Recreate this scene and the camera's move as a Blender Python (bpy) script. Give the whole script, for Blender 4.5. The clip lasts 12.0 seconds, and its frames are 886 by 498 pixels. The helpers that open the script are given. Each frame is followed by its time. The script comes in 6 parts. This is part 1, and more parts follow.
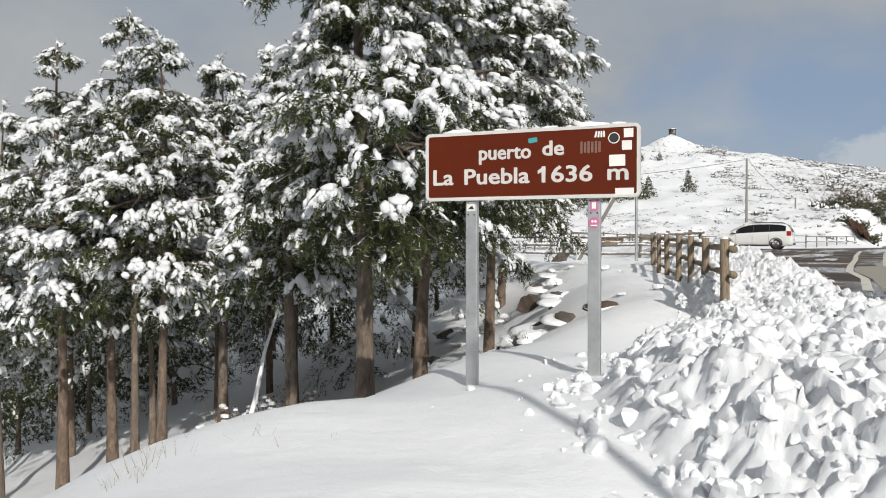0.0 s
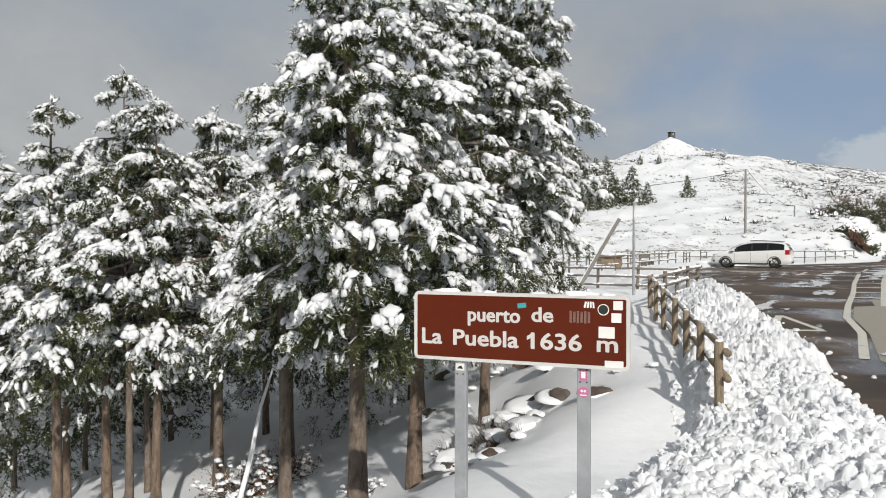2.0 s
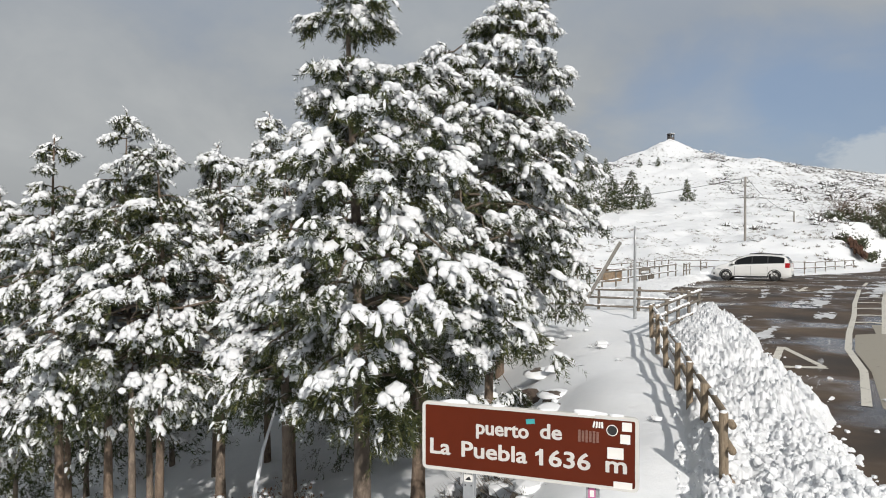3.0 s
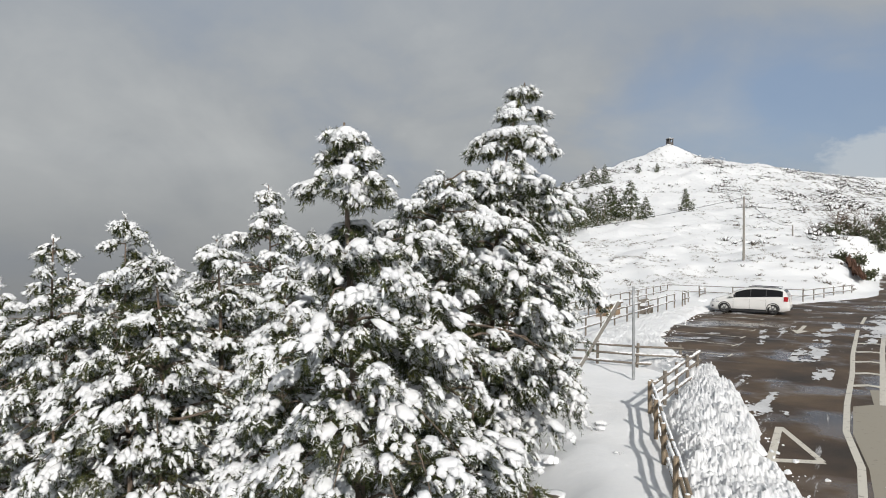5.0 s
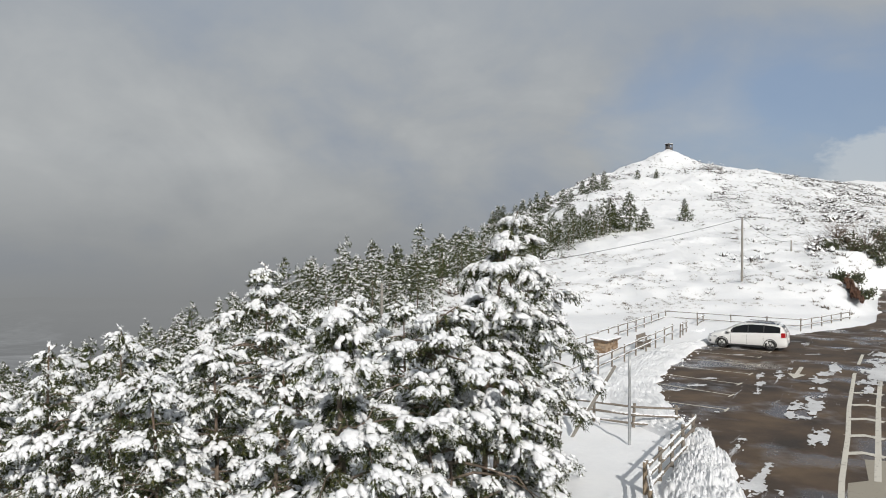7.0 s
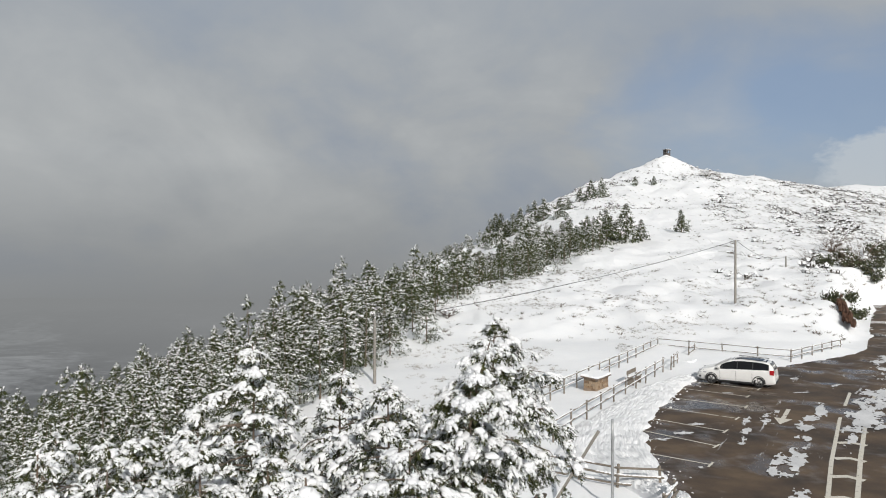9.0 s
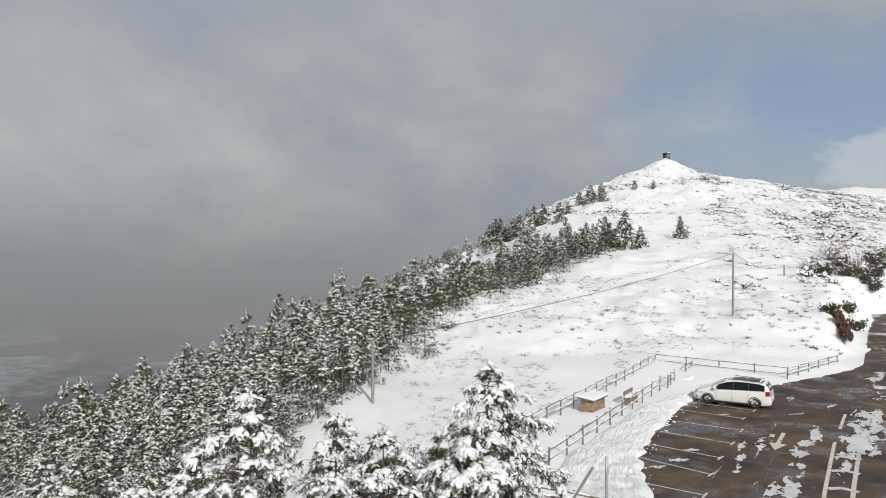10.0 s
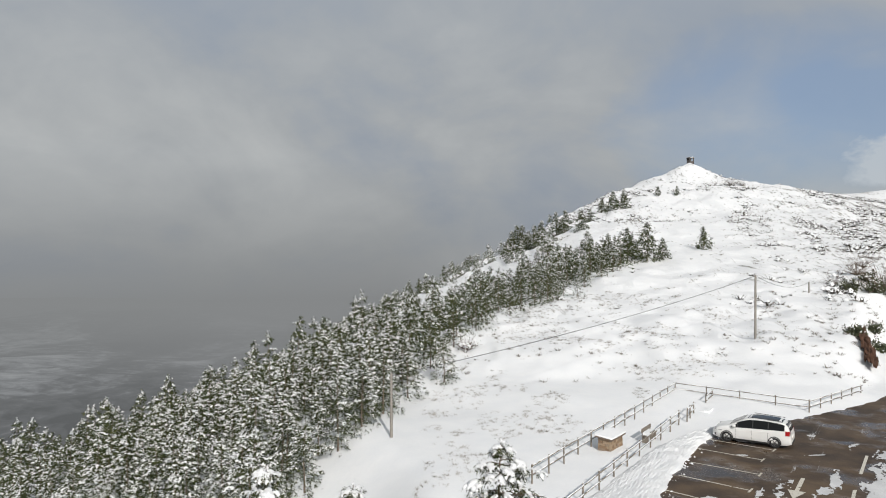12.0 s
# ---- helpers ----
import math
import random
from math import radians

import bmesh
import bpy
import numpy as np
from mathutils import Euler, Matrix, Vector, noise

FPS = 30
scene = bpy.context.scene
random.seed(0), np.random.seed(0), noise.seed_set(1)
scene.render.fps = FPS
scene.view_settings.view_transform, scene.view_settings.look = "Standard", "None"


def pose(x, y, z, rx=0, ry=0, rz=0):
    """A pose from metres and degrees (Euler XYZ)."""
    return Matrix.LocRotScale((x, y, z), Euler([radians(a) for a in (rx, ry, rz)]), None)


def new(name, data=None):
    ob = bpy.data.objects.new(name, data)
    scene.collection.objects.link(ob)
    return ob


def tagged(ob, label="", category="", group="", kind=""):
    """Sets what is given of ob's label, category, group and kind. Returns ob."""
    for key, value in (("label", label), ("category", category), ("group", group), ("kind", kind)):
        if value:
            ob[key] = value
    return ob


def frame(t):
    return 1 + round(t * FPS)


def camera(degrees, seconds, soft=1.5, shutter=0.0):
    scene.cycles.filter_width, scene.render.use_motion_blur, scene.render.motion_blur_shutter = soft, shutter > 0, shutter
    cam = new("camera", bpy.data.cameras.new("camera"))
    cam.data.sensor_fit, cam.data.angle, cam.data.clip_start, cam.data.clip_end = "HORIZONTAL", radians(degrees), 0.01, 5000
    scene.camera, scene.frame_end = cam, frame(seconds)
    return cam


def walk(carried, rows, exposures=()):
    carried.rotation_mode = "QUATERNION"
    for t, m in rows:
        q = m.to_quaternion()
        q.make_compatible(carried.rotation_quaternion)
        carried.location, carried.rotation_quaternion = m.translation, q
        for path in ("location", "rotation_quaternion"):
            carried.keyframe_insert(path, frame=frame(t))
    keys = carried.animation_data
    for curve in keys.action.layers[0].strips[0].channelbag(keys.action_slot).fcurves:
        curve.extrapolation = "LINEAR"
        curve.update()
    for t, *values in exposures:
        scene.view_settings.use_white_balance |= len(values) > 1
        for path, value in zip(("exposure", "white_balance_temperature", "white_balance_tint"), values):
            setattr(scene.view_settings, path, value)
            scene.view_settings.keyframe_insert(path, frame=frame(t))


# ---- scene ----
# camera: a drone that climbs beside the sign of a mountain pass
cam = camera(63.0, 12.0, 1.0)
PATH = [
    (0, pose(0.000, 0.000, 0.409, 89.5, 0, 0.00)),
    (0.5, pose(0.042, 0.013, 0.560, 89.5, 0, -0.00)),
    (1, pose(0.037, 0.044, 0.854, 89.5, 0, -0.01)),
    (1.5, pose(0.055, 0.058, 1.165, 89.5, 0, -0.05)),
    (2, pose(0.076, 0.057, 1.526, 89.5, 0, -0.04)),
    (2.5, pose(0.039, 0.042, 1.852, 89.5, 0, -0.06)),
    (3, pose(0.013, 0.059, 2.307, 89.5, 0, -0.10)),
    (5, pose(0.019, 0.055, 4.309, 89.5, 0, -0.18)),
    (5.5, pose(0.029, 0.075, 4.821, 89.5, 0, -0.19)),
    (6, pose(0.036, 0.073, 5.340, 89.5, 0, -0.15)),
    (6.5, pose(0.052, 0.043, 5.869, 89.5, 0, -0.17)),
    (7, pose(0.122, 0.019, 6.462, 89.5, 0, -0.21)),
    (7.5, pose(0.216, -0.009, 6.972, 89.5, 0, -0.24)),
    (9.5, pose(0.651, -0.512, 9.415, 89.5, 0, -0.27)),
    (10, pose(0.713, -0.608, 10.066, 89.5, 0, -0.26)),
    (10.5, pose(0.762, -0.697, 10.655, 89.5, 0, 0.12)),
    (11, pose(0.823, -0.771, 11.242, 89.5, 0, 0.58)),
    (11.5, pose(0.896, -0.839, 11.786, 89.5, 0, 1.02)),
    (12, pose(1.003, -0.898, 12.373, 89.5, 0, 1.52)),
]
walk(cam, PATH)

# ---- world, sun ----
SUN_AZ, SUN_EL = radians(-75.5), radians(30)   # azimuth of the sun from +x, turning to +y
sun_way = Vector((math.cos(SUN_EL) * math.cos(SUN_AZ), math.cos(SUN_EL) * math.sin(SUN_AZ), math.sin(SUN_EL)))
sun = new("sun", bpy.data.lights.new("sun", "SUN"))
sun.data.energy, sun.data.angle, sun.data.color = 3.6, radians(0.6), (1.0, 0.955, 0.89)
sun.rotation_euler = sun_way.to_track_quat("Z", "Y").to_euler()

world = bpy.data.worlds.new("sky")
scene.world = world
world.use_nodes = True


def build_world():
    nt = world.node_tree
    nt.nodes.clear()

    def n(kind, **kw):
        node = nt.nodes.new(kind)
        for k, v in kw.items():
            node.inputs[k].default_value = v
        return node

    def m(op, a, b=None, c=None):
        node = nt.nodes.new("ShaderNodeMath")
        node.operation = op
        for i, v in enumerate((a, b, c)):
            if v is None:
                continue
            if isinstance(v, (int, float)):
                node.inputs[i].default_value = v
            else:
                nt.links.new(v, node.inputs[i])
        return node.outputs[0]

    def ramp(fac, stops):
        node = nt.nodes.new("ShaderNodeValToRGB")
        cr = node.color_ramp
        while len(cr.elements) < len(stops):
            cr.elements.new(0.5)
        for e, (p, c) in zip(cr.elements, stops):
            e.position, e.color = p, (*c, 1) if len(c) == 3 else c
        nt.links.new(fac, node.inputs[0])
        return node.outputs[0]

    def mix(fac, a, b):
        node = nt.nodes.new("ShaderNodeMix")
        node.data_type = "RGBA"
        for s, v in ((0, fac), (6, a), (7, b)):
            if isinstance(v, (int, float)):
                node.inputs[s].default_value = v
            elif isinstance(v, tuple):
                node.inputs[s].default_value = (*v, 1)
            else:
                nt.links.new(v, node.inputs[s])
        return node.outputs[2]

    tc = n("ShaderNodeTexCoord")
    sep = n("ShaderNodeSeparateXYZ")
    nt.links.new(tc.outputs["Generated"], sep.inputs[0])
    x, y, z = sep.outputs
    side = m("ARCTAN2", x, y)               # bearing: 0 ahead, + to the right
    el = m("ARCSINE", z)
    # the blue that shows between the clouds
    sky = n("ShaderNodeTexSky")
    sky.sky_type, sky.sun_disc, sky.sun_elevation, sky.sun_rotation = "NISHITA", False, SUN_EL, radians(90) - SUN_AZ
    sky.altitude, sky.air_density, sky.dust_density = 1600, 1.0, 1.6
    # clouds: broad soft masses, denser to the left and low down
    comb = n("ShaderNodeCombineXYZ")
    nt.links.new(m("MULTIPLY", side, 1.0), comb.inputs[0])
    nt.links.new(m("MULTIPLY", el, 1.5), comb.inputs[1])
    big = n("ShaderNodeTexNoise", Scale=3.2, Detail=6.0, Roughness=0.52, Distortion=0.5)
    nt.links.new(comb.outputs[0], big.inputs["Vector"])
    fine = n("ShaderNodeTexNoise", Scale=9.0, Detail=5.0, Roughness=0.55, Distortion=0.3)
    nt.links.new(comb.outputs[0], fine.inputs["Vector"])
    puff = n("ShaderNodeTexNoise", Scale=22.0, Detail=5.0, Roughness=0.6, Distortion=0.2)
    nt.links.new(comb.outputs[0], puff.inputs["Vector"])
    # cloud deck brightness
    lum = m("ADD", m("MULTIPLY", big.outputs[0], 0.75), m("MULTIPLY", fine.outputs[0], 0.25))
    cloud = ramp(lum, [(0.36, (0.285, 0.325, 0.385)), (0.5, (0.375, 0.395, 0.41)), (0.63, (0.445, 0.462, 0.468))])
    # thinner and bluer higher up
    high = m("MULTIPLY", m("MINIMUM", m("MAXIMUM", m("MULTIPLY", m("SUBTRACT", el, 0.15), 5.0), 0.0), 1.0), m("MINIMUM", m("MAXIMUM", m("SUBTRACT", 1.55, m("MULTIPLY", lum, 2.0)), 0.0), 0.75))
    high = m("MULTIPLY", high, m("MINIMUM", m("MAXIMUM", m("MULTIPLY", m("SUBTRACT", 0.55, el), 5.0), 0.0), 1.0))
    cloud = mix(high, cloud, (0.335, 0.378, 0.435))
    # clear gap: above and to the right of the summit
    dx = m("DIVIDE", m("SUBTRACT", side, 0.50), 0.30)
    dy = m("DIVIDE", m("SUBTRACT", el, 0.155), 0.115)
    d2 = m("ADD", m("MULTIPLY", dx, dx), m("MULTIPLY", dy, dy))
    gap = m("SUBTRACT", m("SUBTRACT", 1.15, d2), m("MULTIPLY", m("SUBTRACT", lum, 0.5), 3.0))
    gap = m("MINIMUM", m("MAXIMUM", m("MULTIPLY", gap, 0.70), 0.0), 0.80)
    # strength of the clear sky
    skyv = n("ShaderNodeVectorMath")
    skyv.operation = "SCALE"
    nt.links.new(sky.outputs[0], skyv.inputs[0])
    skyv.inputs["Scale"].default_value = 0.10
    blue = mix(0.25, (0.245, 0.330, 0.475), skyv.outputs[0])
    col = mix(gap, cloud, blue)
    # bright cumulus low on the right
    cx = m("DIVIDE", m("SUBTRACT", side, 0.555), 0.075)
    cy = m("DIVIDE", m("SUBTRACT", el, 0.100), 0.040)
    c2 = m("ADD", m("MULTIPLY", cx, cx), m("MULTIPLY", cy, cy))
    cum = m("SUBTRACT", m("SUBTRACT", 1.0, c2), m("MULTIPLY", m("SUBTRACT", m("ADD", m("MULTIPLY", fine.outputs[0], 0.5), m("MULTIPLY", puff.outputs[0], 0.5)), 0.5), 6.0))
    cum = m("MINIMUM", m("MAXIMUM", m("MULTIPLY", cum, 1.15), 0.0), 0.8)
    col = mix(cum, col, (0.50, 0.545, 0.585))
    # the bank of fog over the valley to the left, darker towards its foot
    low = m("MULTIPLY", m("SUBTRACT", 0.115, el), 5.2)
    left = m("MULTIPLY", m("SUBTRACT", 0.36, side), 2.2)
    fog = m("MULTIPLY", m("MINIMUM", m("MAXIMUM", low, 0.0), 1.0), m("MINIMUM", m("MAXIMUM", left, 0.0), 1.0))
    col = mix(fog, col, (0.235, 0.243, 0.247))
    bg = n("ShaderNodeBackground", Strength=1.0)
    nt.links.new(col, bg.inputs[0])
    out = n("ShaderNodeOutputWorld")
    nt.links.new(bg.outputs[0], out.inputs[0])


build_world()

# ---- tools for meshes ----
rng = np.random.default_rng(7)


def mesh_data(name, V, F, mats, idx=None, smooth=True):
    """A mesh from arrays: V n x 3, F m x 3 or m x 4."""
    V, F = np.asarray(V, np.float32), np.asarray(F, np.int32)
    me = bpy.data.meshes.new(name)
    k = F.shape[1]
    me.vertices.add(len(V))
    me.vertices.foreach_set("co", V.ravel())
    me.loops.add(F.size)
    me.loops.foreach_set("vertex_index", F.ravel())
    me.polygons.add(len(F))
    me.polygons.foreach_set("loop_start", np.arange(0, F.size, k, dtype=np.int32))
    for mt in mats if isinstance(mats, (list, tuple)) else [mats]:
        me.materials.append(mt)
    if idx is not None:
        me.polygons.foreach_set("material_index", np.asarray(idx, np.int32))
    me.polygons.foreach_set("use_smooth", np.full(len(F), smooth, bool))
    me.update(calc_edges=True)
    me.validate()
    return me


def part(name, bm, material, parent=None, label="", smooth=False, at=None):
    """Links a bmesh as one mesh object under a thing or a part."""
    me = bpy.data.meshes.new(name)
    bm.to_mesh(me)
    bm.free()
    if smooth:
        for p in me.polygons:
            p.use_smooth = True
    me.materials.append(material)
    ob = new(name, me)
    ob.parent = parent
    if at is not None:
        ob.matrix_basis = at
    if label:
        tagged(ob, label)
    return ob


def put(name, me, parent=None, label="", at=None):
    ob = new(name, me)
    ob.parent = parent
    if at is not None:
        ob.matrix_basis = at
    if label:
        tagged(ob, label)
    return ob


def thing(name, m, label, category, group="", kind=""):
    ob = new(name)
    ob.matrix_basis = m
    return tagged(ob, label, category, group, kind)


def box(bm, x0, x1, y0, y1, z0, z1, bevel=0.0):
    r = bmesh.ops.create_cube(bm, size=1.0)
    vs = r["verts"]
    bmesh.ops.scale(bm, verts=vs, vec=(x1 - x0, y1 - y0, z1 - z0))
    bmesh.ops.translate(bm, verts=vs, vec=((x0 + x1) / 2, (y0 + y1) / 2, (z0 + z1) / 2))
    if bevel:
        es = list({e for v in vs for e in v.link_edges})
        bmesh.ops.bevel(bm, geom=es, offset=bevel, segments=2, affect="EDGES", profile=0.6)


def rod(bm, a, b, r0, r1=None, seg=10, wobble=0.0, steps=1, seed=0):
    """A round bar from a to b, capped."""
    r1 = r0 if r1 is None else r1
    a, b = Vector(a), Vector(b)
    q = (b - a).to_track_quat("Z", "Y").to_matrix()
    rnd = random.Random(seed)
    rings = []
    for i in range(steps + 1):
        t = i / steps
        c = a.lerp(b, t) + q @ Vector((rnd.uniform(-1, 1) * wobble, rnd.uniform(-1, 1) * wobble, 0))
        r = r0 + (r1 - r0) * t
        rings.append([bm.verts.new(c + q @ Vector((math.cos(k * math.tau / seg) * r * (1 + rnd.uniform(-1, 1) * wobble * 2),
                                                  math.sin(k * math.tau / seg) * r, 0))) for k in range(seg)])
    for u, v in zip(rings, rings[1:]):
        for k in range(seg):
            bm.faces.new((u[k], u[(k + 1) % seg], v[(k + 1) % seg], v[k]))
    bm.faces.new(rings[0][::-1])
    bm.faces.new(rings[-1])


def ico(level):
    bm = bmesh.new()
    bmesh.ops.create_icosphere(bm, subdivisions=level, radius=1.0)
    bm.verts.ensure_lookup_table()
    V = np.array([v.co[:] for v in bm.verts])
    F = np.array([[v.index for v in f.verts] for f in bm.faces])
    bm.free()
    return V, F


def dome(seg, rings):
    """A low loaf of snow without an underside: a rim that hangs a little, rings and a crown."""
    V, F = [], []
    for i in range(rings):
        a = -0.45 + (math.pi / 2 + 0.45) * i / rings
        V += [(math.cos(a) * math.cos((k + i * 0.5) * math.tau / seg), math.cos(a) * math.sin((k + i * 0.5) * math.tau / seg), math.sin(a)) for k in range(seg)]
    V.append((0, 0, 1))
    for i in range(rings - 1):
        for k in range(seg):
            a, b, c, d = i * seg + k, i * seg + (k + 1) % seg, (i + 1) * seg + k, (i + 1) * seg + (k + 1) % seg
            F += [(a, b, c), (b, d, c)]
    F += [((rings - 1) * seg + k, (rings - 1) * seg + (k + 1) % seg, rings * seg) for k in range(seg)]
    return np.array(V), np.array(F)


ICO = {0: dome(6, 1), 1: dome(7, 2), 2: dome(9, 3), "rock": ico(2), "chunk": ico(2), "boulder": ico(3)}


def scatter(V0, F0, M, off, jitter=0.0):
    """Copies of a template: M k x 3 x 3, off k x 3. Returns joined arrays."""
    k, n = len(M), len(V0)
    base = np.broadcast_to(V0, (k, n, 3))
    if jitter:
        base = base * (1 + rng.uniform(-jitter, jitter, (k, n, 1)))
    V = np.einsum("kij,knj->kni", M, base) + off[:, None, :]
    F = F0[None] + (np.arange(k) * n)[:, None, None]
    return V.reshape(-1, 3), F.reshape(-1, F0.shape[1])


def join(pieces):
    """Joins (V, F, material index) triples."""
    Vs, Fs, Is, o = [], [], [], 0
    for V, F, i in pieces:
        if len(V) == 0:
            continue
        Vs.append(V), Fs.append(F + o), Is.append(np.full(len(F), i))
        o += len(V)
    return np.concatenate(Vs), np.concatenate(Fs), np.concatenate(Is)


# smooth noise for numpy arrays
_perm = np.random.default_rng(11).random(65536)


def _h(ix, iy, k):
    return _perm[(ix * 374761393 + iy * 668265263 + k * 974711) & 65535]


def vnoise(x, y, k=0):
    ix, iy = np.floor(x).astype(np.int64), np.floor(y).astype(np.int64)
    fx, fy = x - ix, y - iy
    fx, fy = fx * fx * (3 - 2 * fx), fy * fy * (3 - 2 * fy)
    a, b, c, d = _h(ix, iy, k), _h(ix + 1, iy, k), _h(ix, iy + 1, k), _h(ix + 1, iy + 1, k)
    return (a + (b - a) * fx + (c - a) * fy + (a - b - c + d) * fx * fy) * 2 - 1


def fbm(x, y, octaves=4, k=0, gain=0.5):
    s, a, f = 0, 1.0, 1.0
    for i in range(octaves):
        s = s + a * vnoise(x * f + 17.3 * i, y * f - 9.1 * i, k + i)
        a, f = a * gain, f * 2.03
    return s


def lumps(x, y, k=0):
    """Heaped round lumps (cells): 1 on top of a lump, 0 in the creases."""
    ix, iy = np.floor(x).astype(np.int64), np.floor(y).astype(np.int64)
    best = np.zeros(np.shape(x))
    for dx in (-1, 0, 1):
        for dy in (-1, 0, 1):
            cx, cy = ix + dx, iy + dy
            px, py, r = cx + _h(cx, cy, k), cy + _h(cx, cy, k + 1), 0.45 + 0.5 * _h(cx, cy, k + 2)
            d = ((x - px) ** 2 + (y - py) ** 2) / r**2
            best = np.maximum(best, np.sqrt(np.maximum(1 - d, 0)) * r)
    return best


def step(a, b, x):
    t = np.clip((x - a) / (b - a), 0, 1)
    return t * t * (3 - 2 * t)


# ---- the lie of the land ----
def curve(table):
    t = np.array(table, float)
    return lambda v: np.interp(v, t[:, 0], t[:, 1])


road_left = curve([(-60, 3), (-10, 4.0), (0, 4.4), (6, 5.0), (9, 5.6), (12, 6.2), (15.5, 6.9), (19, 7.9), (22, 8.6), (26, 8.9), (30, 9.3), (33, 9.9),
                   (36, 11.2), (39, 12.8), (43, 15.0), (46, 17.3), (47.5, 19.4), (50, 24.4), (52, 27.4), (55, 32), (58.5, 36), (74, 45.5), (101, 62),
                   (107, 75), (110, 100), (112, 160)])
road_right = curve([(-60, 8), (0, 14), (20, 24.5), (35, 33), (58, 47.5), (74, 57), (92, 72), (101, 110), (103, 160)])
brow = curve([(-60, -1.6), (0, -0.95), (4, -0.85), (4.3, -0.75), (4.6, -0.55), (5.0, -0.25), (5.6, 0.15), (7, 0.9), (8.5, 2.2), (10, 2.9), (13, 3.5), (20, 4.0), (30, 1.5), (40, -1), (46, -4.5), (55, -9), (62, -8), (70, -4), (80, 1), (90, 7), (100, 14),
              (112, 22), (125, 29), (142, 34), (172, 36), (250, 50), (300, 82), (400, 110), (900, 150)])
wood_edge = curve([(22, -7), (30, -9), (37, -9.3), (44, -8.5), (48, -6.8), (54.5, -4), (59, -2.4), (66, -2.3), (73, -1.8), (82.5, 3), (100, 11), (113, 20), (125, 27), (138, 32),
                   (160, 31), (180, 24), (210, 16), (250, 34), (300, 60)])
peak = curve([(0, 45.6), (4, 43.6), (12, 39.6), (22, 37.0), (54, 29.6), (90, 20.5), (135, 13.6), (170, 9.0), (200, 5.2), (235, 2.2), (250, 0.5), (262, 0), (4000, 0)])


def road_z(y):
    return -0.016 * np.clip(36 - y, 0, 70)


def land(x, y, rough=True):
    """The height of the snow-covered ground."""
    x, y = np.asarray(x, float), np.asarray(y, float)
    xl, xr = road_left(y), road_right(y)
    s = brow(y) - x
    zr = road_z(y)
    hill = peak(np.hypot(x - 95, y - 300))
    # the shoulder of the mountain to the right, and its ridge going on behind
    hill = np.maximum(hill, 41 * np.exp(-(((x - 235) / 120) ** 2 + ((y - 410) / 110) ** 2)))
    hill = np.maximum(hill, 34 * np.exp(-(((x - 160) / 75) ** 2 + ((y - 330) / 60) ** 2)))
    off_road = np.maximum(xl - x, x - xr) * 0.8
    cut = step(0.3, 4.5, off_road)
    z = zr + hill * cut
    # the wooded side, falling away to the left
    sp = np.maximum(s, 0)
    near = 1 - step(38, 80, y)
    fall = near * (0.50 * np.minimum(sp, 4.5) + 0.29 * np.maximum(sp - 4.5, 0)) + (1 - near) * (0.05 * sp + 0.30 * np.maximum(sp - 7, 0))
    fall = fall + 0.04 * np.maximum(sp - 60, 0) + 0.35 * np.maximum(sp - 120, 0)
    z = z - fall * step(-1, 3, sp)
    z = z - 2.2 * np.exp(-(((x + 27) / 16) ** 2) - ((y - 58) / 26) ** 2)
    # behind the crest, and far out on all sides, down to the valley floor
    out = np.maximum(np.hypot(x - 60, y - 150) - 330, 0)
    z = z - 0.55 * out
    floor_z = -395 + 30 * fbm(x / 900, y / 900, 3, 5)
    z = np.maximum(z, floor_z)
    if rough:
        open_snow = step(0.2, 2.0, np.maximum(off_road, s - 2.0))
        far = np.exp(-np.hypot(x, y) / 500)
        d = np.hypot(x, y)
        z = z + open_snow * far * (0.05 * fbm(x / 1.7, y / 1.7, 3, 21) + 0.035 * step(6.0, 9.0, y) * (1 - step(26, 34, y)) * fbm(x / 0.55, y / 0.75, 3, 23) + 0.7 * step(30, 90, d) * fbm(x / 9, y / 9, 4, 31)
                                   + 1.5 * step(120, 260, d) * fbm(x / 28, y / 28, 4, 41) + 0.34 * step(55, 75, y) * fbm(x / 2.6, y / 4.6, 3, 45, 0.6)
                                   + 1.1 * step(150, 240, y) * fbm(x / 7, y / 14, 4, 47, 0.6))
        z = z + 0.22 * (1 - step(14, 24, d)) * open_snow * fbm(x / 3.6 + 4, y / 3.6, 2, 51)
    # a hollow in the snow round the sign's outer post
    z = z - 0.12 * np.exp(-(((x - 0.1) / 0.9) ** 2) - ((y - 5.7) / 1.1) ** 2)
    # a soft mound in front of the sign
    z = z + 0.09 * np.exp(-(((x + 0.05) / 0.42) ** 2) - ((y - 2.55) / 0.30) ** 2)
    # the bed of the road lies a little lower than its asphalt
    z = z - 0.12 * (1 - step(-0.6, 0.0, off_road))
    return z


def ground_at(x, y):
    return float(land(np.array([x]), np.array([y]))[0])


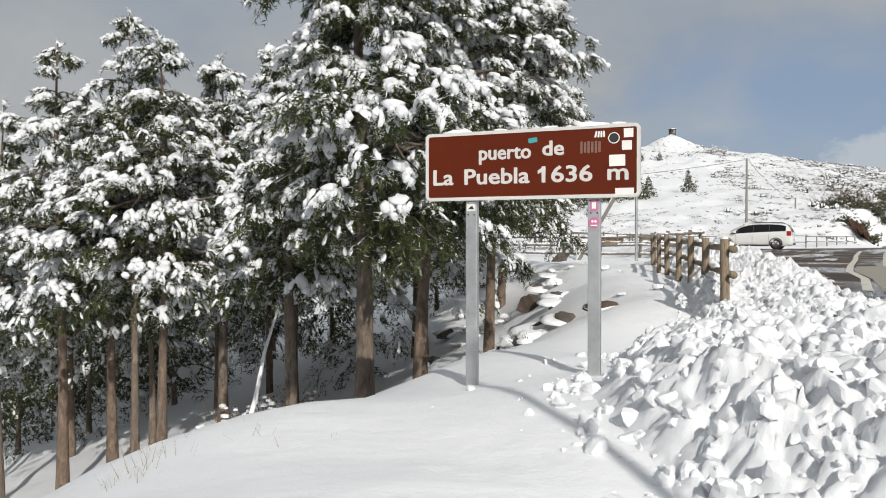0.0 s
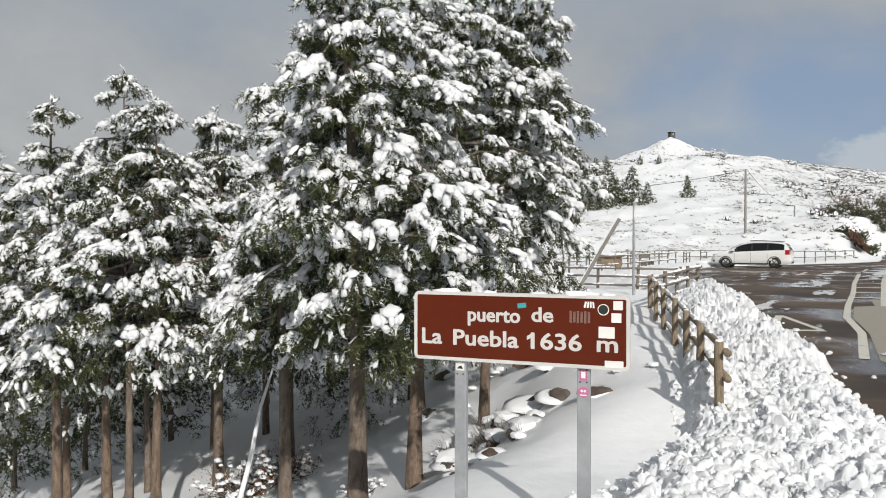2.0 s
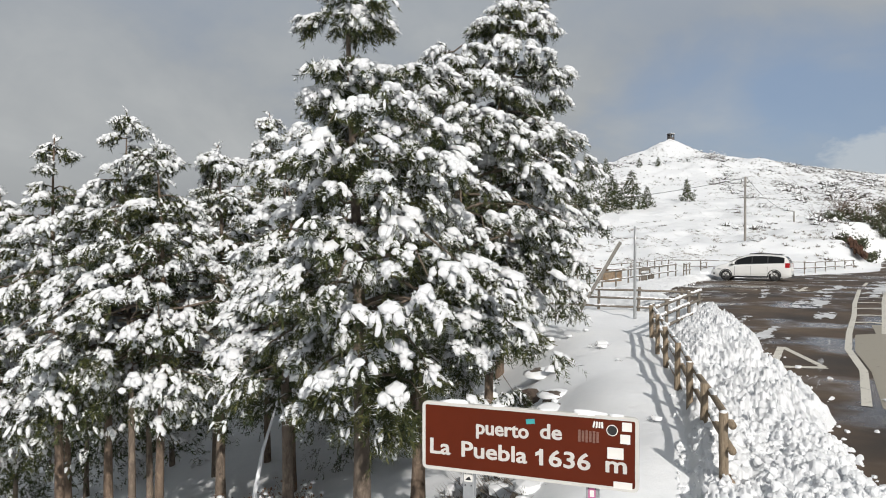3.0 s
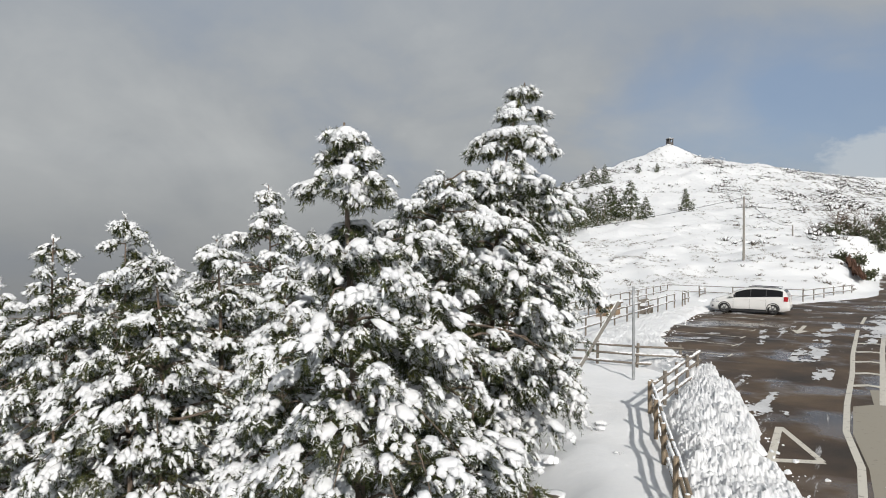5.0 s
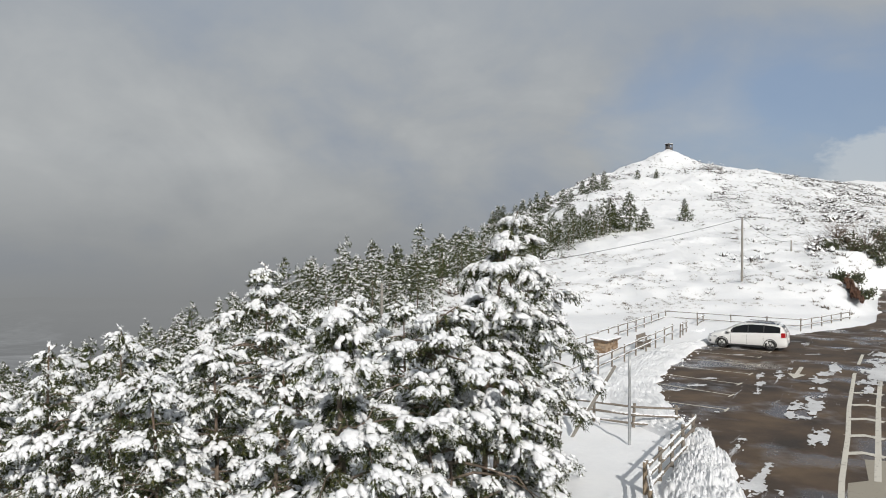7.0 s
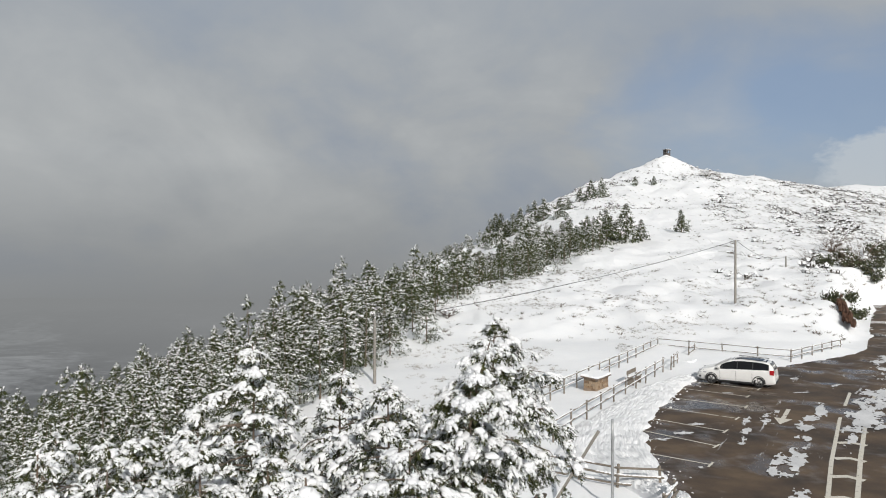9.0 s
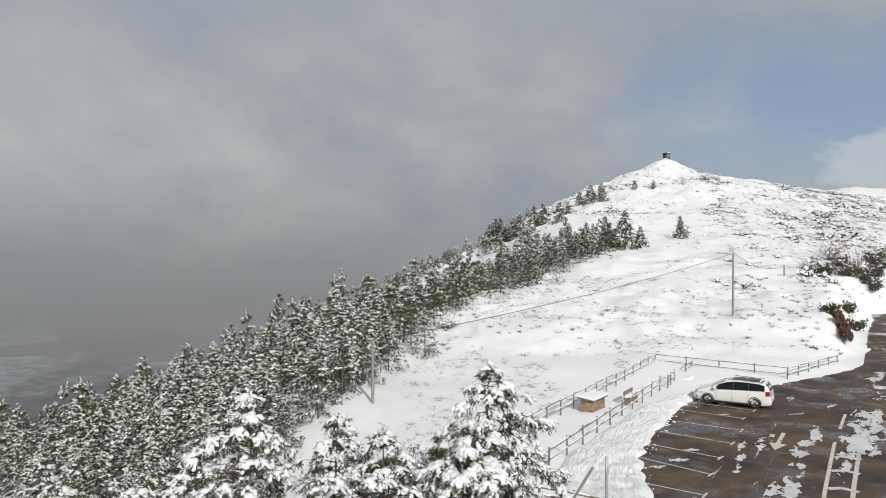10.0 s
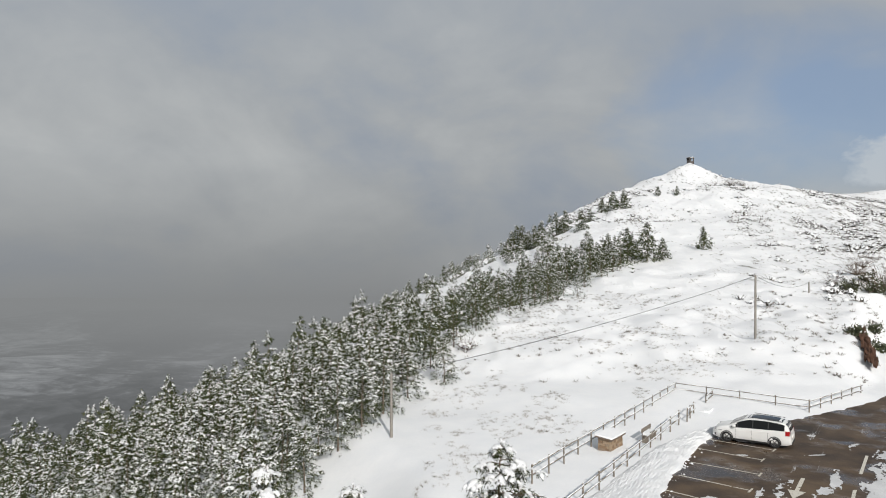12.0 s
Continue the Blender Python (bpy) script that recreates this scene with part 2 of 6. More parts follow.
# ---- materials ----
class Mat:
    """A small helper round one node material."""

    def __init__(self, name, rough=0.7, metal=0.0):
        self.m = bpy.data.materials.new(name)
        self.m.use_nodes = True
        self.nt = self.m.node_tree
        self.b = self.nt.nodes["Principled BSDF"]
        self.b.inputs["Roughness"].default_value = rough
        self.b.inputs["Metallic"].default_value = metal
        self.tc = self.nt.nodes.new("ShaderNodeTexCoord")
        self.pos = self.nt.nodes.new("ShaderNodeNewGeometry").outputs["Position"]

    def link(self, a, b):
        self.nt.links.new(a, b)

    def noise(self, scale, detail=4.0, rough=0.55, vec=None, stretch=None, dist=0.0):
        v = vec or self.pos
        if stretch:
            mp = self.nt.nodes.new("ShaderNodeMapping")
            mp.inputs["Scale"].default_value = stretch
            self.link(v, mp.inputs[0])
            v = mp.outputs[0]
        n = self.nt.nodes.new("ShaderNodeTexNoise")
        n.inputs["Scale"].default_value, n.inputs["Detail"].default_value = scale, detail
        n.inputs["Roughness"].default_value, n.inputs["Distortion"].default_value = rough, dist
        self.link(v, n.inputs["Vector"])
        return n.outputs[0]

    def math(self, op, a, b=None):
        n = self.nt.nodes.new("ShaderNodeMath")
        n.operation = op
        for i, v in enumerate((a, b)):
            if isinstance(v, (int, float)):
                n.inputs[i].default_value = v
            elif v is not None:
                self.link(v, n.inputs[i])
        return n.outputs[0]

    def ramp(self, fac, stops):
        n = self.nt.nodes.new("ShaderNodeValToRGB")
        cr = n.color_ramp
        while len(cr.elements) < len(stops):
            cr.elements.new(0.5)
        for e, (p, c) in zip(cr.elements, stops):
            e.position = p
            e.color = (c, c, c, 1) if isinstance(c, (int, float)) else (*c, 1)
        self.link(fac, n.inputs[0])
        return n.outputs[0]

    def mix(self, fac, a, b):
        n = self.nt.nodes.new("ShaderNodeMix")
        n.data_type = "RGBA"
        for s, v in ((0, fac), (6, a), (7, b)):
            if isinstance(v, (int, float)):
                n.inputs[s].default_value = v
            elif isinstance(v, tuple):
                n.inputs[s].default_value = (*v, 1)
            else:
                self.link(v, n.inputs[s])
        return n.outputs[2]

    def color(self, v):
        if isinstance(v, tuple):
            self.b.inputs["Base Color"].default_value = (*v, 1)
        else:
            self.link(v, self.b.inputs["Base Color"])
        return self

    def rough(self, v):
        self.link(v, self.b.inputs["Roughness"])
        return self

    def bump(self, h, strength=0.4, dist=0.01):
        n = self.nt.nodes.new("ShaderNodeBump")
        n.inputs["Strength"].default_value, n.inputs["Distance"].default_value = strength, dist
        self.link(h, n.inputs["Height"])
        self.link(n.outputs[0], self.b.inputs["Normal"])
        return self


def mat_snow(name, bump=0.35, dist=0.02, scale=9.0, lo=(0.80, 0.815, 0.84), hi=(0.885, 0.89, 0.90)):
    m = Mat(name, 0.62)
    a = m.noise(0.7, 3)
    b = m.noise(scale, 6, 0.6)
    m.color(m.ramp(m.math("ADD", m.math("MULTIPLY", a, 0.6), m.math("MULTIPLY", b, 0.4)), [(0.3, lo), (0.7, hi)]))
    m.b.inputs["Specular IOR Level"].default_value = 0.3
    fine = m.noise(scale * 9, 3, 0.6)
    m.bump(m.math("ADD", b, m.math("MULTIPLY", fine, 0.25)), bump, dist)
    return m.m


SNOW = mat_snow("snow")
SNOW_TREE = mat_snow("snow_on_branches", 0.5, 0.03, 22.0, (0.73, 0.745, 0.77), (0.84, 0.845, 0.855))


def mat_ground():
    """Snow on the land, thin enough on the hill for dry grass, heather and stones to show."""
    m = Mat("snow_ground", 0.65)
    a, b = m.noise(0.5, 3), m.noise(7.0, 6, 0.6)
    snow = m.ramp(m.math("ADD", m.math("MULTIPLY", a, 0.6), m.math("MULTIPLY", b, 0.4)), [(0.3, (0.80, 0.815, 0.84)), (0.7, (0.885, 0.89, 0.90))])
    scrub = m.ramp(m.noise(2.6, 5, 0.6), [(0.35, (0.055, 0.048, 0.035)), (0.6, (0.16, 0.135, 0.10)), (0.75, (0.27, 0.24, 0.20))])
    sep = m.nt.nodes.new("ShaderNodeSeparateXYZ")
    m.link(m.pos, sep.inputs[0])
    # where the cover is thin: the upper hill and its right flank, beyond the car park
    far = m.math("MULTIPLY", m.math("SUBTRACT", sep.outputs[1], 62.0), 0.02)
    right = m.math("MULTIPLY", m.math("SUBTRACT", sep.outputs[0], m.math("MULTIPLY", sep.outputs[1], 0.36)), 0.022)
    thin = m.math("MULTIPLY", m.math("MINIMUM", m.math("MAXIMUM", far, 0.0), 1.0), m.math("ADD", m.math("MINIMUM", m.math("MAXIMUM", right, 0.0), 1.0), 0.30))
    spots = m.noise(0.75, 9, 0.72, stretch=(1.3, 0.16, 0.6), dist=0.5)
    streak = m.noise(0.06, 5, 0.6)
    cover = m.math("ADD", m.math("MULTIPLY", spots, 0.75), m.math("MULTIPLY", streak, 0.35))
    mask = m.ramp(m.math("ADD", cover, m.math("MULTIPLY", thin, 0.060)), [(0.655, 0.0), (0.71, 1.0)])
    mask = m.math("MULTIPLY", mask, m.math("MINIMUM", m.math("MULTIPLY", thin, 2.5), 0.9))
    m.color(m.mix(mask, snow, scrub))
    coarse = m.math("MULTIPLY", m.math("MULTIPLY", m.math("ADD", m.noise(0.45, 7, 0.66), m.math("MULTIPLY", m.noise(1.1, 3, 0.5, stretch=(1.0, 0.5, 1.0)), 0.5)), 15.0), m.math("MINIMUM", m.math("MAXIMUM", far, 0.0), 1.0))
    m.bump(m.math("ADD", coarse, m.math("ADD", m.noise(3.0, 5), m.math("MULTIPLY", m.noise(60, 3), 0.12))), 0.42, 0.06)
    m.b.inputs["Specular IOR Level"].default_value = 0.3
    return m.m


GROUND = mat_ground()


def mat_asphalt():
    m = Mat("wet_asphalt", 0.6)
    grain = m.noise(90, 3, 0.6)
    broad = m.noise(0.35, 4, 0.6)
    col = m.ramp(broad, [(0.34, (0.024, 0.017, 0.012)), (0.48, (0.064, 0.041, 0.025)), (0.64, (0.120, 0.080, 0.046))])
    col = m.mix(m.math("MULTIPLY", grain, 0.28), col, (0.12, 0.10, 0.085))
    # thawing remains of snow: streaks along the lanes
    mp = m.nt.nodes.new("ShaderNodeMapping")
    mp.inputs["Rotation"].default_value = (0, 0, radians(31))
    m.link(m.pos, mp.inputs[0])
    patch = m.noise(0.5, 8, 0.68, vec=mp.outputs[0], stretch=(3.4, 0.36, 1), dist=0.5)
    sep = m.nt.nodes.new("ShaderNodeSeparateXYZ")
    m.link(m.pos, sep.inputs[0])
    ox = m.math("DIVIDE", m.math("SUBTRACT", sep.outputs[0], m.math("ADD", m.math("MULTIPLY", sep.outputs[1], 0.60), -3.0)), 3.6)
    lane = m.math("SUBTRACT", 1.0, m.math("MULTIPLY", ox, ox))
    # the pass road itself is paler and dry
    main = m.math("SUBTRACT", m.math("SUBTRACT", sep.outputs[0], m.math("MULTIPLY", sep.outputs[1], 0.635)), 0.6)
    main = m.math("MINIMUM", m.math("MAXIMUM", m.math("MULTIPLY", main, 2.0), 0.0), 1.0)
    col = m.mix(m.math("MULTIPLY", main, 0.85), col, m.ramp(m.noise(0.5, 5, 0.6), [(0.3, (0.070, 0.060, 0.050)), (0.7, (0.115, 0.100, 0.085))]))
    patch2 = m.noise(0.16, 3, 0.5)
    mask = m.ramp(m.math("ADD", m.math("ADD", m.math("MULTIPLY", patch, 0.8), m.math("MULTIPLY", patch2, 0.35)), m.math("MULTIPLY", m.math("MAXIMUM", lane, -1.0), 0.05)), [(0.73, 0.0), (0.77, 0.75)])
    mask = m.math("MULTIPLY", mask, m.math("SUBTRACT", 1.0, m.math("MULTIPLY", main, 0.8)))
    col = m.mix(mask, col, (0.62, 0.63, 0.65))
    m.color(col)
    wet = m.ramp(m.noise(0.30, 4, 0.55), [(0.40, 0.10), (0.50, 0.70)])
    m.b.inputs["Specular IOR Level"].default_value = 0.34
    m.rough(m.math("MAXIMUM", wet, m.math("MULTIPLY", mask, 0.7)))
    m.bump(m.math("ADD", m.math("MULTIPLY", grain, 0.3), m.math("MULTIPLY", mask, 2.0)), 0.35, 0.02)
    return m.m


ASPHALT = mat_asphalt()


def mat_paint(name, col, wear=0.5):
    m = Mat(name, 0.6)
    w = m.noise(6, 6, 0.7)
    m.color(m.mix(m.ramp(w, [(wear, 0.0), (wear + 0.12, 0.8)]), col, (0.10, 0.08, 0.065)))
    m.bump(m.noise(90, 3), 0.2, 0.005)
    return m.m


ROAD_PAINT = mat_paint("worn_road_paint", (0.60, 0.57, 0.50), 0.56)
CONCRETE = mat_paint("pale_concrete", (0.31, 0.28, 0.225), 0.60)


def mat_plain(name, col, rough=0.5, metal=0.0, vary=0.12, scale=12.0, bump=0.1):
    m = Mat(name, rough, metal)
    v = m.noise(scale, 5, 0.6, vec=m.tc.outputs["Object"])
    lo = tuple(c * (1 - vary) for c in col)
    hi = tuple(min(c * (1 + vary), 1) for c in col)
    m.color(m.ramp(v, [(0.3, lo), (0.7, hi)]))
    if bump:
        m.bump(m.noise(scale * 8, 3, vec=m.tc.outputs["Object"]), bump, 0.004)
    return m.m


def mat_wood(name, dark, light, scale=6.0, grain=(14, 14, 1.2)):
    m = Mat(name, 0.75)
    v = m.noise(scale, 6, 0.65, vec=m.tc.outputs["Object"], stretch=grain, dist=0.4)
    m.color(m.ramp(v, [(0.3, dark), (0.7, light)]))
    m.bump(v, 0.5, 0.01)
    return m.m


def mat_bark(name, dark, mid, light):
    m = Mat(name, 0.9)
    v = m.noise(9, 7, 0.68, stretch=(1.4, 1.4, 0.5), dist=0.8)
    big = m.noise(1.3, 3)
    m.color(m.mix(m.ramp(big, [(0.4, 0.0), (0.65, 0.6)]), m.ramp(v, [(0.3, dark), (0.55, mid), (0.75, light)]), tuple(0.8 * c for c in mid)))
    m.bump(v, 0.9, 0.05)
    return m.m


BARK = mat_bark("pine_bark", (0.06, 0.046, 0.036), (0.20, 0.155, 0.12), (0.38, 0.31, 0.245))
BARK_RED = mat_bark("upper_pine_bark", (0.06, 0.042, 0.031), (0.20, 0.145, 0.105), (0.35, 0.26, 0.19))


def mat_needles(name, dark, mid, warm):
    m = Mat(name, 0.6)
    g = m.nt.nodes.new("ShaderNodeNewGeometry")
    v = m.math("ADD", m.math("MULTIPLY", g.outputs["Random Per Island"], 0.55), m.math("MULTIPLY", m.noise(0.9, 3), 0.5))
    m.color(m.ramp(v, [(0.25, dark), (0.55, mid), (0.85, warm)]))
    m.b.inputs["Specular IOR Level"].default_value = 0.25
    return m.m


NEEDLES = mat_needles("pine_needles", (0.020, 0.030, 0.014), (0.060, 0.074, 0.028), (0.150, 0.146, 0.052))
NEEDLES_FAR = mat_needles("far_pine_needles", (0.022, 0.034, 0.012), (0.058, 0.072, 0.026), (0.105, 0.110, 0.042))
TWIG = mat_plain("bare_twigs", (0.13, 0.095, 0.07), 0.85)
DRY_GRASS = mat_plain("dry_grass", (0.30, 0.23, 0.13), 0.85)
STONE = mat_plain("hill_rock", (0.10, 0.082, 0.068), 0.9, 0, 0.5, 5.0, 0.6)

# ---- the ground: one sheet out to the horizon ----
def spread(n, mid, a, lo, hi):
    """Coordinates that lie close together round mid and far apart at the ends."""
    s = np.linspace(np.arcsinh((lo - mid) / a), np.arcsinh((hi - mid) / a), n)
    return mid + a * np.sinh(s)


gx = np.unique(np.concatenate([spread(300, 3.0, 8.0, -1500, 900), np.arange(8, 112, 1.25)]))
gy = np.unique(np.concatenate([spread(320, 6.0, 11.0, -300, 1300), np.arange(60, 310, 1.7)]))
GX, GY = np.meshgrid(gx, gy, indexing="xy")
GZ = land(GX, GY)
nx, ny = len(gx), len(gy)
ii = (np.arange(ny - 1)[:, None] * nx + np.arange(nx - 1)[None]).ravel()
ground = put("ground", mesh_data("ground", np.stack([GX, GY, GZ], -1).reshape(-1, 3), np.stack([ii, ii + 1, ii + nx + 1, ii + nx], 1), GROUND))
tagged(ground, "snow-covered mountain ground with scrub and stones showing through", "ground", kind="structure")

# asphalt: the pass road and its car park
ry = np.concatenate([np.arange(-40, 60, 1.0), np.arange(60, 111, 1.0)])
ru = np.linspace(0, 1, 34)
RX = road_left(ry)[:, None] + (road_right(ry) - road_left(ry))[:, None] * ru[None]
RX[:, 0] -= 0.5
RY = np.repeat(ry[:, None], len(ru), 1)
RZ = road_z(RY) + 0.0
jj = (np.arange(len(ry) - 1)[:, None] * len(ru) + np.arange(len(ru) - 1)[None]).ravel()
road = put("road", mesh_data("road", np.stack([RX, RY, RZ], -1).reshape(-1, 3), np.stack([jj, jj + 1, jj + len(ru) + 1, jj + len(ru)], 1), ASPHALT))
tagged(road, "wet brown asphalt road and car park with thawing streaks of snow", "road", kind="structure")


def mat_valley():
    """The valley far below: fields under snow, woods, and painted-in grey haze that thickens with distance."""
    m = Mat("valley_painted_haze", 1.0)
    sep = m.nt.nodes.new("ShaderNodeSeparateXYZ")
    m.link(m.pos, sep.inputs[0])
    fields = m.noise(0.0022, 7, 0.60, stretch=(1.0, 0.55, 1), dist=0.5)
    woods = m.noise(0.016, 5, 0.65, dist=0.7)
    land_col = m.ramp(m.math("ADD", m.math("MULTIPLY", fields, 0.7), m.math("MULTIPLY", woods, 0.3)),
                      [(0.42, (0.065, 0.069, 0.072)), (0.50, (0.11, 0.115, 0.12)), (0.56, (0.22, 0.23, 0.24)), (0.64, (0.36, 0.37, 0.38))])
    # haze is painted: the colour fades to fog grey with distance and glows unlit
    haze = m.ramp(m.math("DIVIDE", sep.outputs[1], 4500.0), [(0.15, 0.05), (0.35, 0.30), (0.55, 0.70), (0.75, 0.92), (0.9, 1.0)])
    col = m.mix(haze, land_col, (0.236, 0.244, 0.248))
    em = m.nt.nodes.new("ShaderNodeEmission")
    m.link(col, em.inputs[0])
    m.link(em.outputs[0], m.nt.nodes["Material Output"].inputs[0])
    return m.m


vx, vy = np.linspace(-4300, 2600, 90), np.linspace(500, 4500, 80)
VX, VY = np.meshgrid(vx, vy, indexing="xy")
VZ = -360 + 34 * fbm(VX / 900, VY / 900, 4, 5) + np.maximum(VY - 4000, 0) * 0.05 - 30 * np.exp(-((VX + 300) / 900) ** 2)
kk = (np.arange(len(vy) - 1)[:, None] * len(vx) + np.arange(len(vx) - 1)[None]).ravel()
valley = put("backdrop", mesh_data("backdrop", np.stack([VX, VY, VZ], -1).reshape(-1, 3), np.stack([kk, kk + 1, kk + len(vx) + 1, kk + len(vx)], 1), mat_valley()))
tagged(valley, "distant valley backdrop of snowy fields and dark woods with painted grey haze", "valley", kind="structure")


# ---- pines under snow ----
def frames_for(d):
    """Rotation matrices whose x axis is d (k x 3), z as near up as can be."""
    d = d / np.linalg.norm(d, axis=1, keepdims=True)
    up = np.array([0, 0, 1.0])
    y = np.cross(up, d)
    y /= np.maximum(np.linalg.norm(y, axis=1, keepdims=True), 1e-6)
    z = np.cross(d, y)
    return np.stack([d, y, z], 2)


def tube(P, R, seg=7):
    """A tapered tube along the points P with radii R."""
    P, R = np.asarray(P, float), np.asarray(R, float)
    T = np.gradient(P, axis=0)
    T /= np.linalg.norm(T, axis=1, keepdims=True)
    ref = np.where(np.abs(T[:, 2:3]) > 0.9, np.array([[1.0, 0, 0]]), np.array([[0, 0, 1.0]]))
    a = np.cross(T, ref)
    a /= np.linalg.norm(a, axis=1, keepdims=True)
    b = np.cross(T, a)
    an = np.arange(seg) * math.tau / seg
    V = P[:, None] + R[:, None, None] * (np.cos(an)[None, :, None] * a[:, None] + np.sin(an)[None, :, None] * b[:, None])
    n = len(P)
    i = (np.arange(n - 1)[:, None] * seg + np.arange(seg)[None]).ravel()
    j = (np.arange(n - 1)[:, None] * seg + (np.arange(seg)[None] + 1) % seg).ravel()
    F = np.concatenate([np.stack([i, j, j + seg], 1), np.stack([i, j + seg, i + seg], 1)])
    return V.reshape(-1, 3), F


def pine_arrays(seed, height, clear, radius, branches, twigs, lean=(0, 0), needles=22, lobe=1, lobes=1.0, twig_len=0.34, blade=0.013, needle=0.11,
                limb_seg=6, trunk_r=0.13, taper=0.75, trunk_seg=10, bend=0.12, profile=None, fan=0.42, rag=0.42, spike=1.0, under=0.34, crumbs=0.0, crumb=0.035, per=13, pads=1.0,
                rime=0.22, clots=0.6, laden=0.85, crook=0.0, droop=1.0, heavy=(0.0, 0.0), whorl=0.0, crest=0.5, skirt=0.36):
    """Arrays of one pine: (trunk, limbs, needles with their rime, snow). Each bough carries heads of twigs: a pad of snow
    on top, fingers of snow drooping from its rim, and bare dark needles hanging underneath."""
    r = np.random.default_rng(seed)
    # trunk: slightly bent, tapered
    tn = 12
    tz = np.linspace(-0.5, height, tn)
    f = np.clip(tz / height, 0, 1)
    ph = r.uniform(0, 6.28, 4)
    px = lean[0] * f**1.5 + bend * np.sin(f * 4.5 + ph[0]) * f + crook * np.clip(f - 0.8, 0, 1) ** 2 * 8
    py = lean[1] * f**1.5 + bend * np.sin(f * 3.9 + ph[1]) * f
    tr = trunk_r * (1 - 0.90 * f) * (1 + 0.35 * np.exp(-f * 18))
    trunk = tube(np.stack([px, py, tz], 1), tr, trunk_seg)
    limbs, tw_p, tw_d, tw_s, tw_up = [], [], [], [], []
    pad_p, pad_s, pad_d = [], [], []
    az = r.uniform(0, 6.28)
    up = np.array([0, 0, 1.0])
    hs = np.sort(np.clip(clear + (1 - clear) * (np.arange(branches) + r.uniform(-1.3, 1.3, branches)) / branches, clear, 0.985))
    tilt = r.uniform(0, 6.28)
    hs = np.clip(hs + whorl * np.sin(hs * 6.28 * 9 + tilt), clear, 0.985)
    for h in hs:
        az += 2.4 + r.uniform(-0.8, 0.8)
        g = (h - clear) / (1 - clear)
        if profile:
            wide = radius * float(np.interp(g, profile[0], profile[1]))
        else:
            wide = radius * (1 - g) ** taper * (0.72 + 0.28 * min(1, g * 6)) + 0.04 * height / 8
        wide *= 1 + 0.16 * math.sin(az + tilt) + heavy[1] * math.cos(az - heavy[0]) + r.uniform(-rag, 0.7 * rag)
        if wide < 0.16 * radius and g < 0.88:
            continue
        load = min(max(r.normal(laden, 0.50) + 0.55 * g + 0.5 * (g > 0.8), 0.12), 1.7) * (0.12 + 0.88 * min(1.0, g / skirt))
        c = np.array([np.interp(h * height, tz, px), np.interp(h * height, tz, py), h * height])
        d = np.array([math.cos(az), math.sin(az), 0])
        side = np.array([-d[1], d[0], 0])
        rise, drop = 0.22 + 0.25 * g + r.uniform(-0.12, 0.2), droop * (0.60 - 0.14 * g + r.uniform(-0.1, 0.2))
        t = np.linspace(0, 1, limb_seg)
        P = c + wide * (t[:, None] * d + (rise * t - drop * t**2)[:, None] * up)
        P[1:] += r.normal(0, 0.03 * wide, (limb_seg - 1, 3))
        limbs.append(tube(P, (0.008 + 0.012 * wide) * (1.05 - t), 4))
        # heads of twigs: one at the tip, the rest to both sides of the bough
        heads = max(1, int(round(twigs / per * (0.22 + 0.78 * min(wide / radius, 1.2)))))
        tc = np.r_[0.94, r.uniform(0.34, 1.0, heads - 1) ** 0.8]
        lat = np.r_[0.0, np.clip(r.normal(0, 0.62, heads - 1), -1, 1)]
        hw = fan * wide * (0.35 + 0.65 * np.sin(math.pi * np.minimum(tc * 0.80, 1)))
        C = np.stack([np.interp(tc, t, P[:, j]) for j in range(3)], 1) + side * (lat * hw)[:, None] + up * (-0.34 * hw * lat**2 + r.normal(0, 0.03 * wide, heads))[:, None]
        size = twig_len * r.uniform(0.75, 1.25, heads) * (0.66 + 0.34 * (1 - g))
        lc = np.clip(load * r.uniform(0.45, 1.35, heads) * np.clip(2.1 * tc - 0.55, 0.05, 1.1), 0, 1.6)
        k = max(3, int(round(per * 0.9)))
        own = np.repeat(np.arange(heads), k)
        n0 = len(own)
        a = lat[own] * 0.9 + r.normal(0, 0.85, n0)
        low = r.random(n0) < under
        slope = (rise - 2 * drop * tc)[own]
        steep = 0.5 * slope - droop * (0.10 + 0.30 * np.abs(a) / 1.3 + low * r.uniform(0.5, 1.3, n0)) + r.uniform(-0.22, 0.18, n0)
        D = d * np.cos(a)[:, None] + side * np.sin(a)[:, None] + up * steep[:, None]
        Q = C[own] + (d * r.normal(0.0, 0.22, n0)[:, None] + side * r.normal(0, 0.30, n0)[:, None]) * size[own][:, None] - up * (low * r.uniform(0.02, 0.45, n0) * size[own])[:, None]
        tw_p.append(Q), tw_d.append(D), tw_s.append(size[own] * r.uniform(0.7, 1.2, n0))
        tw_up.append(lc[own] * np.where(low, 0.04, 1.0))
        # a few bare twigs further in, along the limb
        ki = max(1, per // 2)
        ti = r.uniform(0.04, 0.70, ki)
        ai = r.choice([-1, 1], ki) * r.uniform(0.4, 1.3, ki)
        tw_p.append(np.stack([np.interp(ti, t, P[:, j]) for j in range(3)], 1))
        tw_d.append(d * np.cos(ai)[:, None] + side * np.sin(ai)[:, None] + up * r.uniform(-0.7, 0.0, ki)[:, None])
        tw_s.append(np.full(ki, twig_len * 0.9)), tw_up.append(np.full(ki, 0.06 * load))
        big = (lc > 0.42) & (r.random(heads) < 0.35 + lc) if pads else np.zeros(heads, bool)
